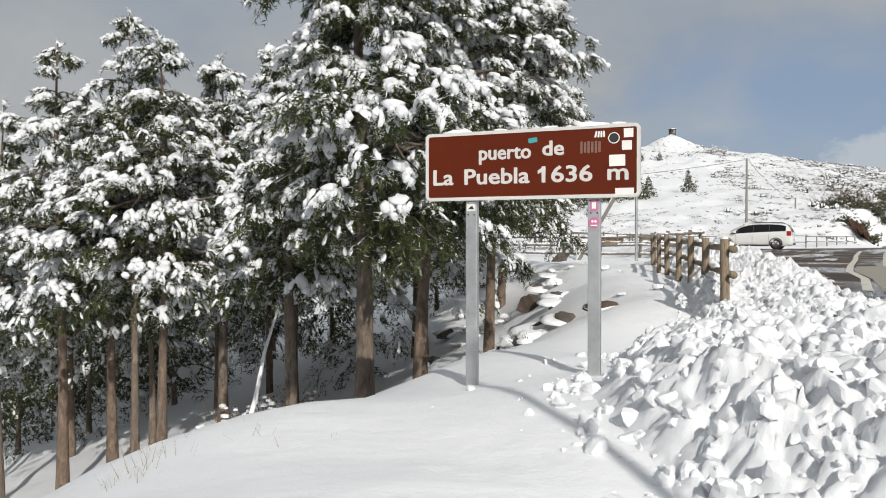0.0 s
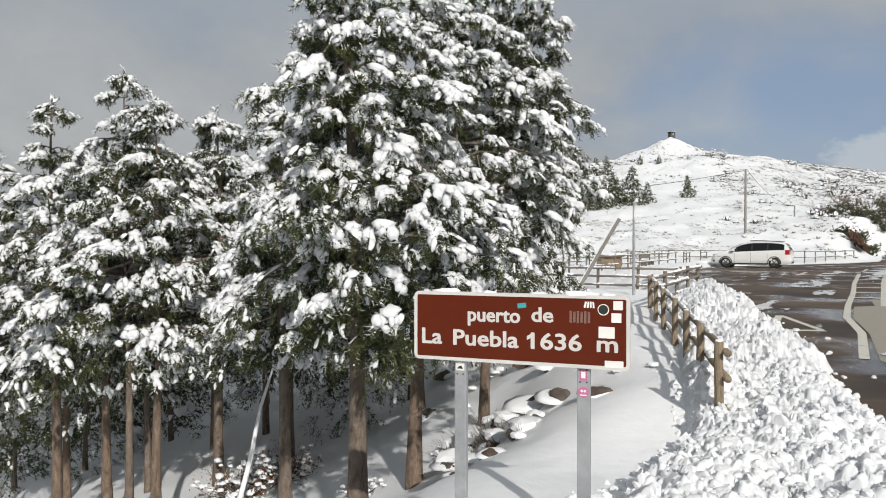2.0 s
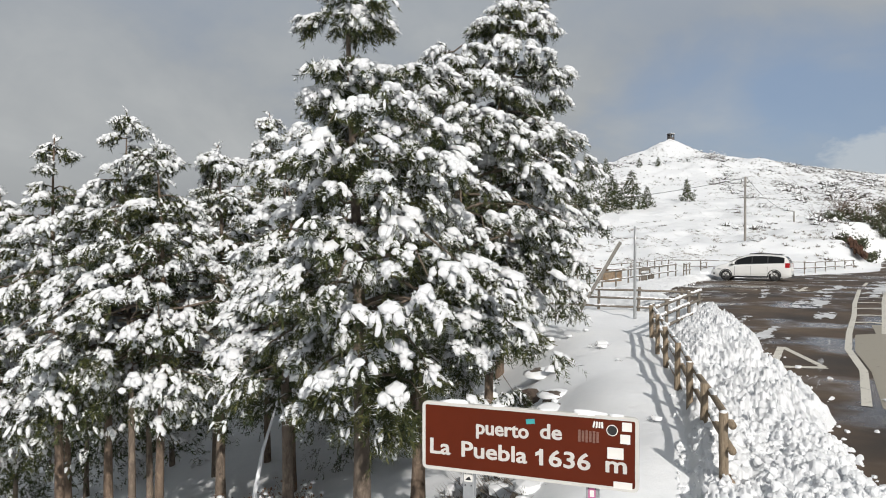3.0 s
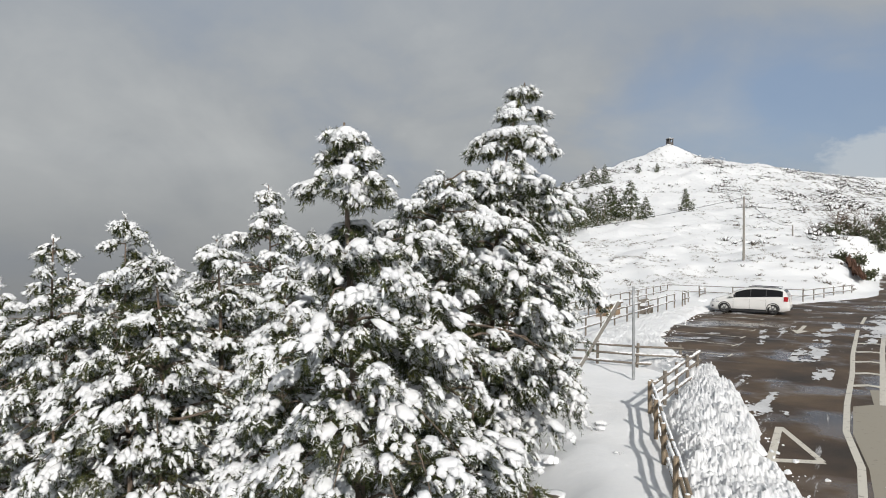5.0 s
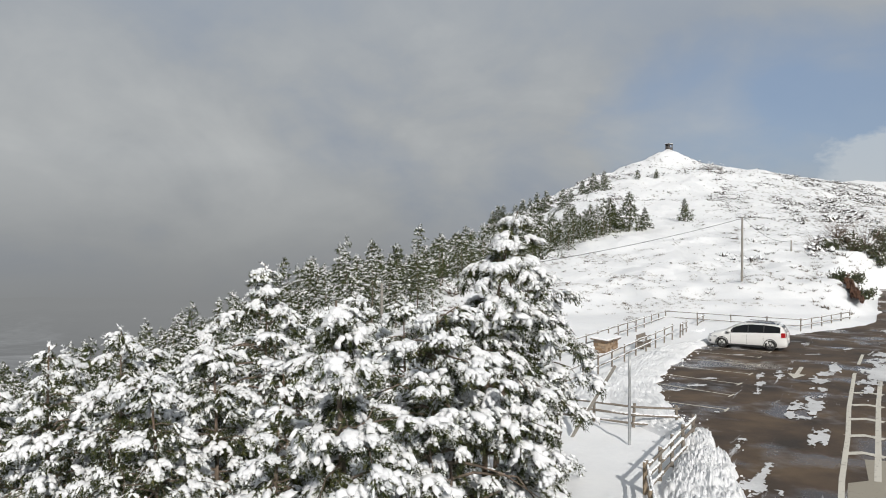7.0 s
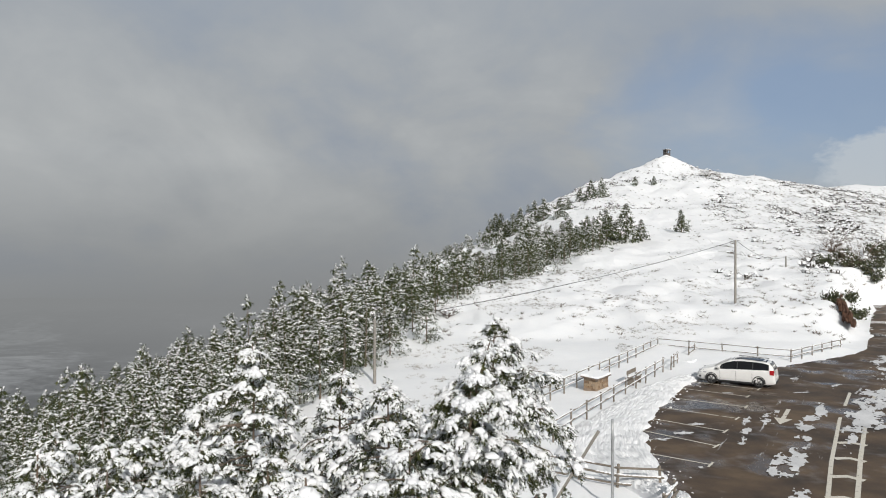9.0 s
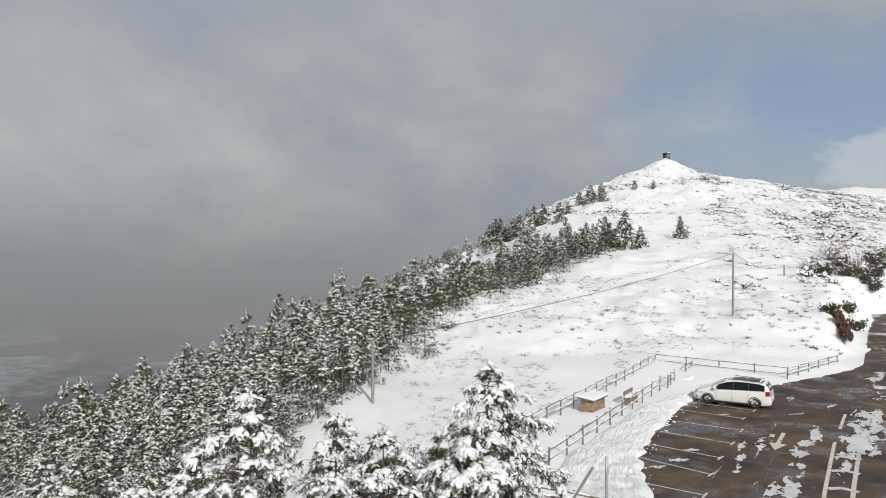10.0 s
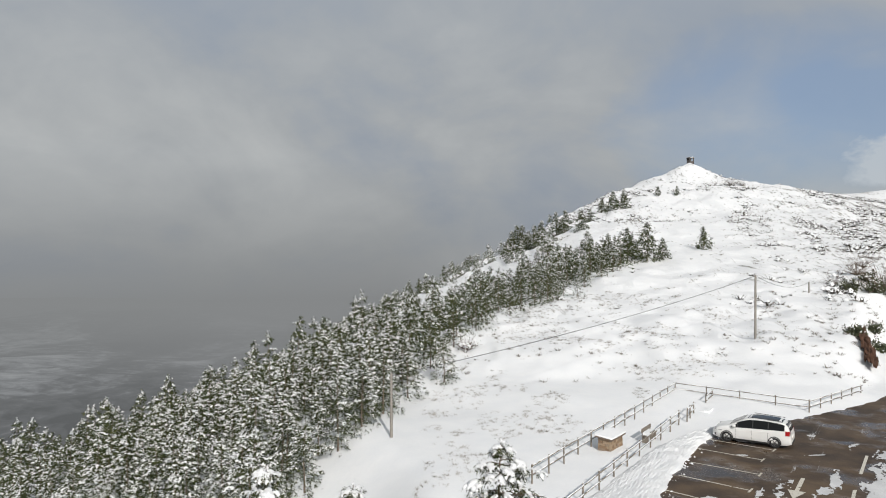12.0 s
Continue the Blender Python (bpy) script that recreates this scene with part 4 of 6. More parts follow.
def chunks(name, n, xs, ys, zs, lo, hi, label, seed):
    """Loose clods of snow, too many to count."""
    r = np.random.default_rng(seed)
    V0, F0 = ICO["chunk"]
    s = lo + (hi - lo) * r.random(n) ** 2.2
    M = np.stack([np.array(Euler(r.uniform(0, 6.28, 3)).to_matrix()) for _ in range(n)]) * s[:, None, None]
    M = M * r.uniform(0.6, 1.1, (n, 1, 3))
    k, m = n, len(V0)
    C = np.broadcast_to(V0, (k, m, 3)).copy()
    for _ in range(6):
        a = r.normal(0, 1, (k, 1, 3))
        a /= np.linalg.norm(a, axis=2, keepdims=True)
        C -= np.maximum((C * a).sum(2, keepdims=True) - r.uniform(0.35, 0.8, (k, 1, 1)), 0) * a
    C *= 1 + 0.10 * r.uniform(-1, 1, (k, m, 1))
    V = np.einsum("kij,knj->kni", M, C) + np.stack([xs, ys, zs + s * 0.12], 1)[:, None]
    F = (F0[None] + (np.arange(k) * m)[:, None, None]).reshape(-1, 3)
    return tagged(put(name, mesh_data(name, V.reshape(-1, 3), F, BANK_SNOW, smooth=False)), label, "snow", kind="stuff")


r5 = np.random.default_rng(55)
cy = np.concatenate([2.4 + 7.1 * r5.random(3400) ** 1.2, r5.uniform(9.5, 25, 700)])
cu = r5.uniform(-0.04, 1.03, len(cy))
cxx = bank_foot(cy) + (bank_edge(cy) + 0.35 - bank_foot(cy)) * cu
chunks("snow_clods", len(cy), cxx, cy, np.where((cu > 0) & (cu < 1), bank_z(cxx, cy), np.maximum(land(cxx, cy), road_z(cy) - 0.2 * (cu < 0))) - 0.010, 0.016, 0.078,
       "loose clods of ploughed snow on the bank", 56)
ey = r5.uniform(4, 47, 150)
ex = bank_edge(ey) + 0.25 + np.abs(r5.normal(0, 0.28, 150))
chunks("snow_crumbs", 150, ex, ey, road_z(ey) - 0.01, 0.015, 0.10, "crumbs of snow scattered on the asphalt edge", 57)
sy = r5.uniform(3.2, 6.5, 46)
sx = bank_foot(sy) - np.abs(r5.normal(0, 0.35, 46)) - 0.02
chunks("snow_crumbs", 46, sx, sy, land(sx, sy) - 0.01, 0.015, 0.06, "crumbs of snow rolled off the bank", 58)

# ---- snow left on the asphalt ----
def snow_patch(cx, cy, length, width, turn, seed, holes=0.55):
    r = np.random.default_rng(seed)
    nu, nv = int(length / 0.045), int(width / 0.045)
    U, W = np.meshgrid(np.linspace(-1, 1, nu), np.linspace(-1, 1, nv), indexing="ij")
    c, s = math.cos(radians(turn)), math.sin(radians(turn))
    lx, ly = U * length / 2, W * width / 2
    X, Y = cx + lx * c - ly * s, cy + lx * s + ly * c
    q = 0.85 - U**2 - W**2 + 1.3 * holes * (fbm(lx / 1.1 + seed, ly / 0.40, 4, seed, 0.62) + 0.55 * fbm(lx / 0.22, ly / 0.12 + seed, 3, seed + 3))
    Z = road_z(Y) + 0.004 + np.clip(q * 0.05, 0, 0.028) * (0.6 + 0.4 * np.abs(fbm(X / 0.15, Y / 0.15, 2, 91)))
    q = q - 0.42
    ok = q > 0.0
    k = (np.arange(nu - 1)[:, None] * nv + np.arange(nv - 1)[None])
    keep = (ok[:-1, :-1] & ok[1:, :-1] & ok[:-1, 1:] & ok[1:, 1:]).ravel()
    k = k.ravel()[keep]
    if len(k) == 0:
        return
    ob = put("snow_patch", mesh_data("snow_patch", np.stack([X, Y, Z], -1).reshape(-1, 3), np.stack([k, k + nv, k + nv + 1, k + 1], 1), THAW))
    return tagged(ob, "thin ragged patch of thawing snow on the asphalt", "snow", "snow patches on the road", "stuff")


THAW = mat_snow("thawing_snow", 0.4, 0.01, 12.0, (0.46, 0.465, 0.475), (0.72, 0.725, 0.735))
for i, p in enumerate([(18.4, 34.6, 6.5, 1.0, 59, .7), (20.4, 37.2, 4.0, 0.8, 60, .7), (14.3, 28.2, 4.5, 1.1, 58, .95), (14.4, 32.2, 4.2, 0.6, 62, .8),
                       (15.6, 34.9, 3.2, 0.4, 60, .8), (23.0, 36.4, 6.0, 2.4, 58, .6), (25.6, 41.0, 6.0, 2.0, 58, .6), (12.9, 24.6, 3.0, 0.9, 58, .95), (9.3, 20.6, 3.0, 1.0, 55, .7),
                       (8.7, 19.0, 1.6, 0.8, 52, .7), (11.9, 32.9, 1.2, 0.6, 20, .9), (10.3, 31.9, 1.6, 0.8, 10, .9), (13.0, 34.4, 0.9, 0.5, 10, .5), (10.9, 28.0, 1.0, 0.5, 10, .9),
                       (21.5, 41.6, 1.3, 0.5, 5, .9), (24.6, 43.5, 1.8, 0.4, 40, .9), (28.5, 46.6, 1.8, 0.5, 40, .9), (23.4, 45.9, 1.2, 0.5, 40, .9), (33.5, 53.4, 5.0, 1.0, 52, .8),
                       (17.2, 41.5, 0.9, 0.3, 0, .8), (8.3, 13.2, 1.6, .5, 62, .9), (7.6, 12.0, 1.4, .5, 62, .9), (9.8, 23.5, 2.2, .5, 60, .9), (30.5, 48.5, 8.0, 1.8, 57, .7), (18.9, 31.6, 6.0, 1.2, 59, .8), (21.6, 35.2, 6.0, 1.9, 59, .7), (24.0, 38.6, 6.0, 2.0, 59, .7), (16.0, 30.2, 5.0, 1.3, 59, .8),
                       (17.3, 36.2, 4.5, 0.8, 60, .8)]):
    snow_patch(*p[:5], 200 + i, p[5])


# ---- road markings ----
def strip(bm, pts, width, lift=0.006):
    """A painted band along a line of points."""
    P = [Vector((x, y, float(road_z(np.array(y))) + lift)) for x, y in pts]
    prev = None
    for i, p in enumerate(P):
        d = (P[min(i + 1, len(P) - 1)] - P[max(i - 1, 0)]).normalized()
        s = Vector((-d.y, d.x, 0)) * width / 2
        cur = (bm.verts.new(p - s), bm.verts.new(p + s))
        if prev:
            bm.faces.new((prev[0], cur[0], cur[1], prev[1]))
        prev = cur


def marking(name, label, strips, mat=None):
    bm = bmesh.new()
    for pts, w in strips:
        strip(bm, pts, w)
    ob = part(name, bm, mat or ROAD_PAINT, None, label)
    return tagged(ob, category="road marking", kind="structure")


for (x0, y0), (x1, y1) in [((15.0, 43.0), (18.1, 40.6)), ((13.9, 40.1), (16.9, 38.0)), ((12.5, 37.8), (15.4, 35.5)), ((10.9, 35.7), (13.9, 33.2)), ((9.8, 33.6), (12.6, 30.9)),
                           ((9.3, 29.9), (11.4, 28.4)), ((16.4, 45.0), (19.6, 42.6))]:
    d = Vector((x1 - x0, y1 - y0)).normalized()
    n = Vector((-d.y, d.x))
    a, b = Vector((x1, y1)) - n * 0.35, Vector((x1, y1)) + n * 0.35
    marking("bay_line", "worn white line of a parking bay with a crossbar", [([(x0, y0), (x1, y1)], 0.10), ([tuple(a), tuple(b)], 0.10)])
marking("edge_line", "pale solid line along the car park exit", [([(7.0, 11.9), (8.7, 14.9), (9.9, 17.6), (11.5, 20.4), (14.1, 24.7), (16.4, 28.7), (20.4, 35.3), (24.5, 41.6)], 0.16)])
marking("edge_line", "pale solid line beside the hatched strip", [([(12.4, 20.2), (14.9, 24.3), (18.0, 29.4), (21.4, 34.8), (25.6, 41.0)], 0.18)])
for t in (0.0, 0.16, 0.34, 0.52, 0.70, 0.86):
    x, y = 13.0 + 7.4 * t, 22.7 + 12.2 * t
    marking("chevron", "worn white chevron in the hatched strip", [([(x - 0.1, y + 0.1), (x + 0.55, y + 0.15), (x + 0.95, y - 0.35)], 0.34)])
bm = bmesh.new()
apron = [(9.95, 17.4), (11.5, 20.1), (12.2, 20.3), (13.2, 22.2), (13.9, 22.0), (11.4, 17.4), (9.2, 13.2), (7.4, 9.8), (6.5, 7.6), (6.2, 7.8), (7.2, 11.8), (8.8, 14.8)]
bm.faces.new([bm.verts.new((x, y, float(road_z(np.array(y))) + 0.004)) for x, y in apron[::-1]])
bmesh.ops.triangulate(bm, faces=bm.faces[:])
tagged(part("painted_island", bm, CONCRETE, None, "pale worn painted island between car park and road"), category="road marking", kind="structure")
marking("give_way_triangle", "worn white give-way triangle painted on the asphalt",
        [([(8.45, 18.0), (7.02, 15.35)], 0.17), ([(7.0, 15.42), (8.12, 15.25)], 0.26), ([(8.1, 15.3), (8.48, 18.0)], 0.15)])
# an arrow that points out of the car park
bm = bmesh.new()
ax, ay = 17.0, 34.4
d = Vector((0.53, 0.85))
n = Vector((-d.y, d.x))
o = Vector((ax, ay))
shape = [o, o + d * 1.3 + n * 0.42, o + d * 1.3 + n * 0.10, o + d * 3.6 + n * 0.10, o + d * 3.6 - n * 0.10, o + d * 1.3 - n * 0.10, o + d * 1.3 - n * 0.42]
bm.faces.new([bm.verts.new((p.x, p.y, float(road_z(np.array(p.y))) + 0.006)) for p in shape[::-1]])
tagged(part("arrow_marking", bm, ROAD_PAINT, None, "worn white lane arrow painted on the asphalt"), category="road marking", kind="structure")

# ---- the sign of the pass ----
GALV = mat_plain("galvanised_steel", (0.42, 0.43, 0.44), 0.45, 0.6, 0.15, 9.0, 0.1)
SIGN_BROWN = mat_plain("sign_brown", (0.098, 0.0145, 0.0034), 0.42, 0, 0.06, 4.0, 0.02)
SIGN_BROWN.node_tree.nodes["Principled BSDF"].inputs["Specular IOR Level"].default_value = 0.2
SIGN_WHITE = mat_plain("sign_white", (0.60, 0.585, 0.555), 0.45, 0, 0.05, 6.0, 0.02)
SIGN_BACK = mat_plain("sign_edge", (0.35, 0.34, 0.33), 0.5, 0.5)
STICKER = mat_plain("white_sticker", (0.80, 0.78, 0.74), 0.5, 0, 0.05)
PINK = mat_plain("pink_sticker", (0.55, 0.16, 0.32), 0.5, 0, 0.1)
TEAL = mat_plain("teal_sticker", (0.05, 0.33, 0.33), 0.5, 0, 0.1)
INK = mat_plain("black_ink", (0.02, 0.02, 0.02), 0.6)
FADED = mat_plain("faded_residue", (0.20, 0.10, 0.075), 0.6, 0, 0.35, 60.0)


def rounded(bm, w, h, r, y0, y1, seg=5, hole=None):
    """A plate with rounded corners in the xz plane, from y0 to y1; hole: a smaller (w, h, r) cut through it."""
    def ring(w, h, r, y):
        out = []
        for cx, cz, a0 in ((w / 2 - r, h / 2 - r, 0), (-w / 2 + r, h / 2 - r, 90), (-w / 2 + r, -h / 2 + r, 180), (w / 2 - r, -h / 2 + r, 270)):
            for k in range(seg + 1):
                a = radians(a0 + 90 * k / seg)
                out.append(bm.verts.new((cx + r * math.cos(a), y, cz + r * math.sin(a))))
        return out
    f, b = ring(w, h, r, y0), ring(w, h, r, y1)
    n = len(f)
    for k in range(n):
        bm.faces.new((f[k], b[k], b[(k + 1) % n], f[(k + 1) % n]))
    if hole:
        hf, hb = ring(*hole, y0), ring(*hole, y1)
        for k in range(n):
            j = (k + 1) % n
            bm.faces.new((f[k], f[j], hf[j], hf[k]))
            bm.faces.new((b[k], hb[k], hb[j], b[j]))
            bm.faces.new((hf[k], hf[j], hb[j], hb[k]))
    else:
        bm.faces.new(f)
        bm.faces.new(b[::-1])
    bmesh.ops.recalc_face_normals(bm, faces=bm.faces[:])


def lettering(name, text, size, width, x, z, y, mat, parent, label, bold=0.004):
    """Raised flat letters, fitted to a width, standing in the xz plane and facing -y."""
    cu = bpy.data.curves.new(name, "FONT")
    cu.body, cu.size, cu.extrude, cu.resolution_u = text, size, 0.0015, 3
    tmp = new(name, cu)
    bpy.context.view_layer.update()
    me = bpy.data.meshes.new_from_object(tmp.evaluated_get(bpy.context.evaluated_depsgraph_get()))
    bpy.data.objects.remove(tmp)
    xs = [v.co.x for v in me.vertices]
    k = width / (max(xs) - min(xs))
    x_min = min(xs)
    for v in me.vertices:
        v.co = Vector((x + (v.co.x - x_min) * k, y - v.co.z, z + v.co.y))
    # bold: the same outlines laid again, a little to the sides and up and down
    bm = bmesh.new()
    for k, (dx, dz) in enumerate(((0, 0), (bold, 0), (-bold, 0), (0, bold * 0.8), (0, -bold * 0.8), (bold * 0.7, bold * 0.6), (-bold * 0.7, -bold * 0.6), (bold * 0.7, -bold * 0.6),
                                  (-bold * 0.7, bold * 0.6))):
        n0 = len(bm.verts)
        bm.from_mesh(me)
        bm.verts.ensure_lookup_table()
        bmesh.ops.translate(bm, verts=bm.verts[n0:], vec=(dx, 0.00012 * k, dz))
    if text.startswith("1"):
        # the slanted flag of the figure one
        tall = 0.70 * size
        bm.faces.new([bm.verts.new((x + u, y - 0.0017, z + w)) for u, w in ((0.012, tall), (-0.030, tall - 0.026), (-0.030, tall - 0.050), (0.012, tall - 0.030))])
    bm.to_mesh(me)
    bm.free()
    me.materials.clear()
    me.materials.append(mat)
    return put(name, me, parent, label)


def road_sign():
    turn = math.degrees(math.atan2(4.665 - 5.195, 1.39))
    W, H = 1.49, 0.475
    t = thing("road_sign", pose(0.575, 4.93, 0.945, 0, 0, turn), "brown mountain pass sign with white lettering on two posts", "road sign")
    bm = bmesh.new()
    rounded(bm, W, H, 0.035, 0.0, 0.028)
    part("panel", bm, SIGN_BROWN, t, "red-brown sign panel")
    bm = bmesh.new()
    rounded(bm, W + 0.004, H + 0.004, 0.036, -0.004, 0.030, hole=(W - 0.042, H - 0.042, 0.012))
    part("border", bm, SIGN_WHITE, t, "white painted border")
    x0, z0 = -W / 2, H / 2
    def at(px, py):
        return x0 + (px - 30) / 1130 * W, z0 - (py - 28 + (px - 30) * 0.0) / 345 * H
    # words
    for word, px0, px1, py, size in (("puerto", 335, 612, 172, 0.138), ("de", 676, 783, 165, 0.138), ("La", 76, 186, 291, 0.152), ("Puebla", 254, 604, 294, 0.152),
                                     ("1636", 673, 926, 297, 0.152), ("m", 1005, 1102, 297, 0.150)):
        xa, za = at(px0, py - (px0 + px1) / 2 * 0.008 + 2)
        xb, _ = at(px1, py)
        lettering("lettering", word, size, xb - xa, xa, za, -0.002, SIGN_WHITE, t, "white letters: " + word)
    # stickers and scrawls
    def flat(name, cx, cy, w, h, mat, label, y=-0.0045, rot=0):
        xa, za = at(cx, cy)
        bm = bmesh.new()
        rounded(bm, w / 1130 * W, h / 345 * H, 0.003, -0.001, 0.001, 2)
        ob = part(name, bm, mat, t, label)
        ob.matrix_basis = pose(xa, y, za, 0, rot, 0)
    for cx, cy, w, h in ((1105, 72, 46, 42), (1097, 130, 48, 44), (1050, 200, 78, 54), (1086, 347, 90, 32)):
        flat("sticker", cx, cy, w, h, STICKER, "blank white sticker")
    flat("sticker", 624, 85, 46, 24, TEAL, "small teal sticker", rot=-8)
    for k, dx in enumerate((0, 14, 27, 40)):
        flat("scrawl", 946 + dx, 72, 9, 30, STICKER, "white paint scrawl", rot=14 - 6 * k)
    for k in range(6):
        flat("residue", 874 + 18 * k, 132, 12, 58 - 6 * (k % 2), FADED, "faded sticker residue")
    xa, za = at(1034, 93)
    bm = bmesh.new()
    bmesh.ops.create_circle(bm, cap_ends=True, radius=0.037, segments=24, matrix=Matrix.Rotation(radians(90), 4, "X"))
    ob = part("round_sticker", bm, STICKER, t, "round sticker with a pale rim")
    ob.matrix_basis = pose(xa, -0.0042, za)
    bm = bmesh.new()
    bmesh.ops.create_circle(bm, cap_ends=True, radius=0.031, segments=24, matrix=Matrix.Rotation(radians(90), 4, "X"))
    ob2 = part("centre", bm, INK, ob, "dark centre")
    ob2.matrix_basis = pose(0, -0.001, 0)
    # posts: rectangular tubes, behind the panel
    for u, deep, name in ((-0.415, -1.95, "a"), (0.445, -1.75, "b")):
        bm = bmesh.new()
        box(bm, u - 0.042, u + 0.042, 0.034, 0.086, deep, H / 2 - 0.03, 0.006)
        post = part("post", bm, GALV, t, "grey galvanised steel post")
        bm = bmesh.new()
        for z in (-H / 2 - 0.10, -H / 2 - 0.018):
            for dx in (-0.022, 0.022):
                bmesh.ops.create_uvsphere(bm, u_segments=8, v_segments=5, radius=0.006, matrix=Matrix.Translation((u + dx, 0.034, z)))
        part("bolts", bm, INK, post, "dark bolt heads")
        if name == "a":
            bm = bmesh.new()
            box(bm, u - 0.032, u + 0.032, 0.030, 0.033, -H / 2 - 0.075, -H / 2 - 0.012)
            st = part("sticker", bm, STICKER, post, "white square sticker")
            bm = bmesh.new()
            vs = [bm.verts.new((u + dx, 0.0285, -H / 2 - 0.062 + dz)) for dx, dz in ((-0.022, 0), (0.022, 0), (0.010, 0.024), (-0.004, 0.018))]
            bm.faces.new(vs)
            part("print", bm, INK, st, "dark printed shape")
        else:
            bm = bmesh.new()
            box(bm, u - 0.024, u + 0.024, 0.030, 0.033, -H / 2 - 0.088, -H / 2 - 0.014)
            part("sticker", bm, PINK, post, "pink rectangular sticker")
            bm = bmesh.new()
            box(bm, u - 0.014, u + 0.014, 0.0285, 0.030, -H / 2 - 0.072, -H / 2 - 0.030)
            part("print", bm, STICKER, post, "pale printed panel")
            bm = bmesh.new()
            bmesh.ops.create_circle(bm, cap_ends=True, radius=0.036, segments=24, matrix=Matrix.Translation((u, 0.031, -H / 2 - 0.165)) @ Matrix.Rotation(radians(90), 4, "X"))
            part("sticker", bm, PINK, post, "round pink sticker")
            bm = bmesh.new()
            for dx in (-0.010, 0.010):
                bmesh.ops.create_circle(bm, cap_ends=True, radius=0.009, segments=14, matrix=Matrix.Translation((u + dx, 0.0295, -H / 2 - 0.157)) @ Matrix.Rotation(radians(90), 4, "X"))
            box(bm, u - 0.022, u + 0.022, 0.0295, 0.0300, -H / 2 - 0.188, -H / 2 - 0.180)
            part("print", bm, STICKER, post, "pale printed ring shapes")
    # small loads of snow on the upper edge
    V, F = ICO[2]
    for cx, sx, sz in ((-0.50, 0.11, 0.022), (0.42, 0.12, 0.022), (-0.2, 0.05, 0.010), (0.15, 0.06, 0.010), (0.60, 0.05, 0.012)):
        W0 = V * np.array([sx, 0.022, sz]) * (1 + 0.18 * np.sin(V[:, :1] * 9 + cx * 30)) + np.array([cx, 0.014, H / 2 + 0.006])
        put("snow_cap", mesh_data("snow_cap", W0, F, SNOW), t, "little ridge of snow")
    return t


road_sign()

# ---- wooden fences ----
WOOD = mat_wood("weathered_fence_wood", (0.11, 0.080, 0.052), (0.36, 0.285, 0.20))
WOOD_GREY = mat_wood("grey_fence_wood", (0.10, 0.085, 0.068), (0.27, 0.235, 0.195))


def snow_ridge(a, b, r, seed, cover=0.7):
    """A broken ridge of snow along the top of a rail."""
    rr = np.random.default_rng(seed)
    a, b = np.array(a), np.array(b)
    L = np.linalg.norm(b - a)
    k = max(2, int(L / 0.16))
    t = (np.arange(k) + 0.5) / k
    keep = vnoise(t * L * 1.4 + seed * 3.1, t * 0 + seed) > 1 - 2 * cover
    t = t[keep]
    k = len(t)
    if k == 0:
        return None
    d = (b - a) / L
    R = frames_for(np.repeat(d[None], k, 0))
    S = np.zeros((k, 3, 3))
    S[:, 0, 0], S[:, 1, 1], S[:, 2, 2] = rr.uniform(0.09, 0.15, k), r * rr.uniform(0.7, 1.0, k), r * rr.uniform(0.5, 1.3, k)
    off = a + t[:, None] * (b - a) + np.array([0, 0, r * 0.72])
    return scatter(ICO[1][0], ICO[1][1], R @ S, off, 0.15)


def fence(points, height, rails, post_r, rail_r, label, wood, seed, bury=0.35, snowy=0.6, lean=0.02, base=None):
    """Posts at the points, round rails between them, snow on the rails. The empty stands at the first post."""
    rnd = random.Random(seed)
    gz = [ground_at(x, y) if base is None else base[i] for i, (x, y) in enumerate(points)]
    o = Vector((points[0][0], points[0][1], gz[0]))
    t = thing("wooden_fence", Matrix.Translation(o), label, "fence", "round-timber fences")
    tops = []
    for i, ((x, y), z) in enumerate(zip(points, gz)):
        tilt = Vector((rnd.uniform(-lean, lean), rnd.uniform(-lean, lean), 0)) * height
        bm = bmesh.new()
        rod(bm, Vector((x, y, z - bury)) - o, Vector((x, y, z + height)) + tilt - o, post_r, post_r * 0.95, 12, 0.004, 5, seed + i)
        p = part("post", bm, wood, t, smooth=True)
        for poly in p.data.polygons:
            if len(poly.vertices) > 4:
                poly.use_smooth = False
        s = 0.9 * post_r
        V = ICO[1][0] * np.array([s, s, s * rnd.uniform(0.3, 0.7)]) + np.array(Vector((x, y, z + height)) + tilt - o)
        if rnd.random() < snowy:
            put("snow_cap", mesh_data("snow_cap", V, ICO[1][1], SNOW), t, "cap of snow")
        tops.append((Vector((x, y, z)), tilt))
    for i in range(len(points) - 1):
        for j, h in enumerate(rails):
            (a, ta), (b, tb) = tops[i], tops[i + 1]
            side = Vector((b.y - a.y, a.x - b.x, 0)).normalized() * (post_r + rail_r) * 0.8
            u, v = a + Vector((0, 0, h)) + ta * (h / height) + side - o, b + Vector((0, 0, h)) + tb * (h / height) + side - o
            e = (v - u).normalized() * 0.12
            bm = bmesh.new()
            rod(bm, u - e, v + e, rail_r, rail_r * 0.9, 10, 0.004, 5, seed + 31 * i + j)
            rail = part("rail", bm, wood, t, smooth=True)
            sn = snow_ridge(u, v, rail_r * 1.1, seed + 7 * i + j, snowy)
            if sn:
                tagged(put("snow_ridge", mesh_data("snow_ridge", *sn, SNOW), rail, "broken ridge of snow"), kind="stuff")
    return t


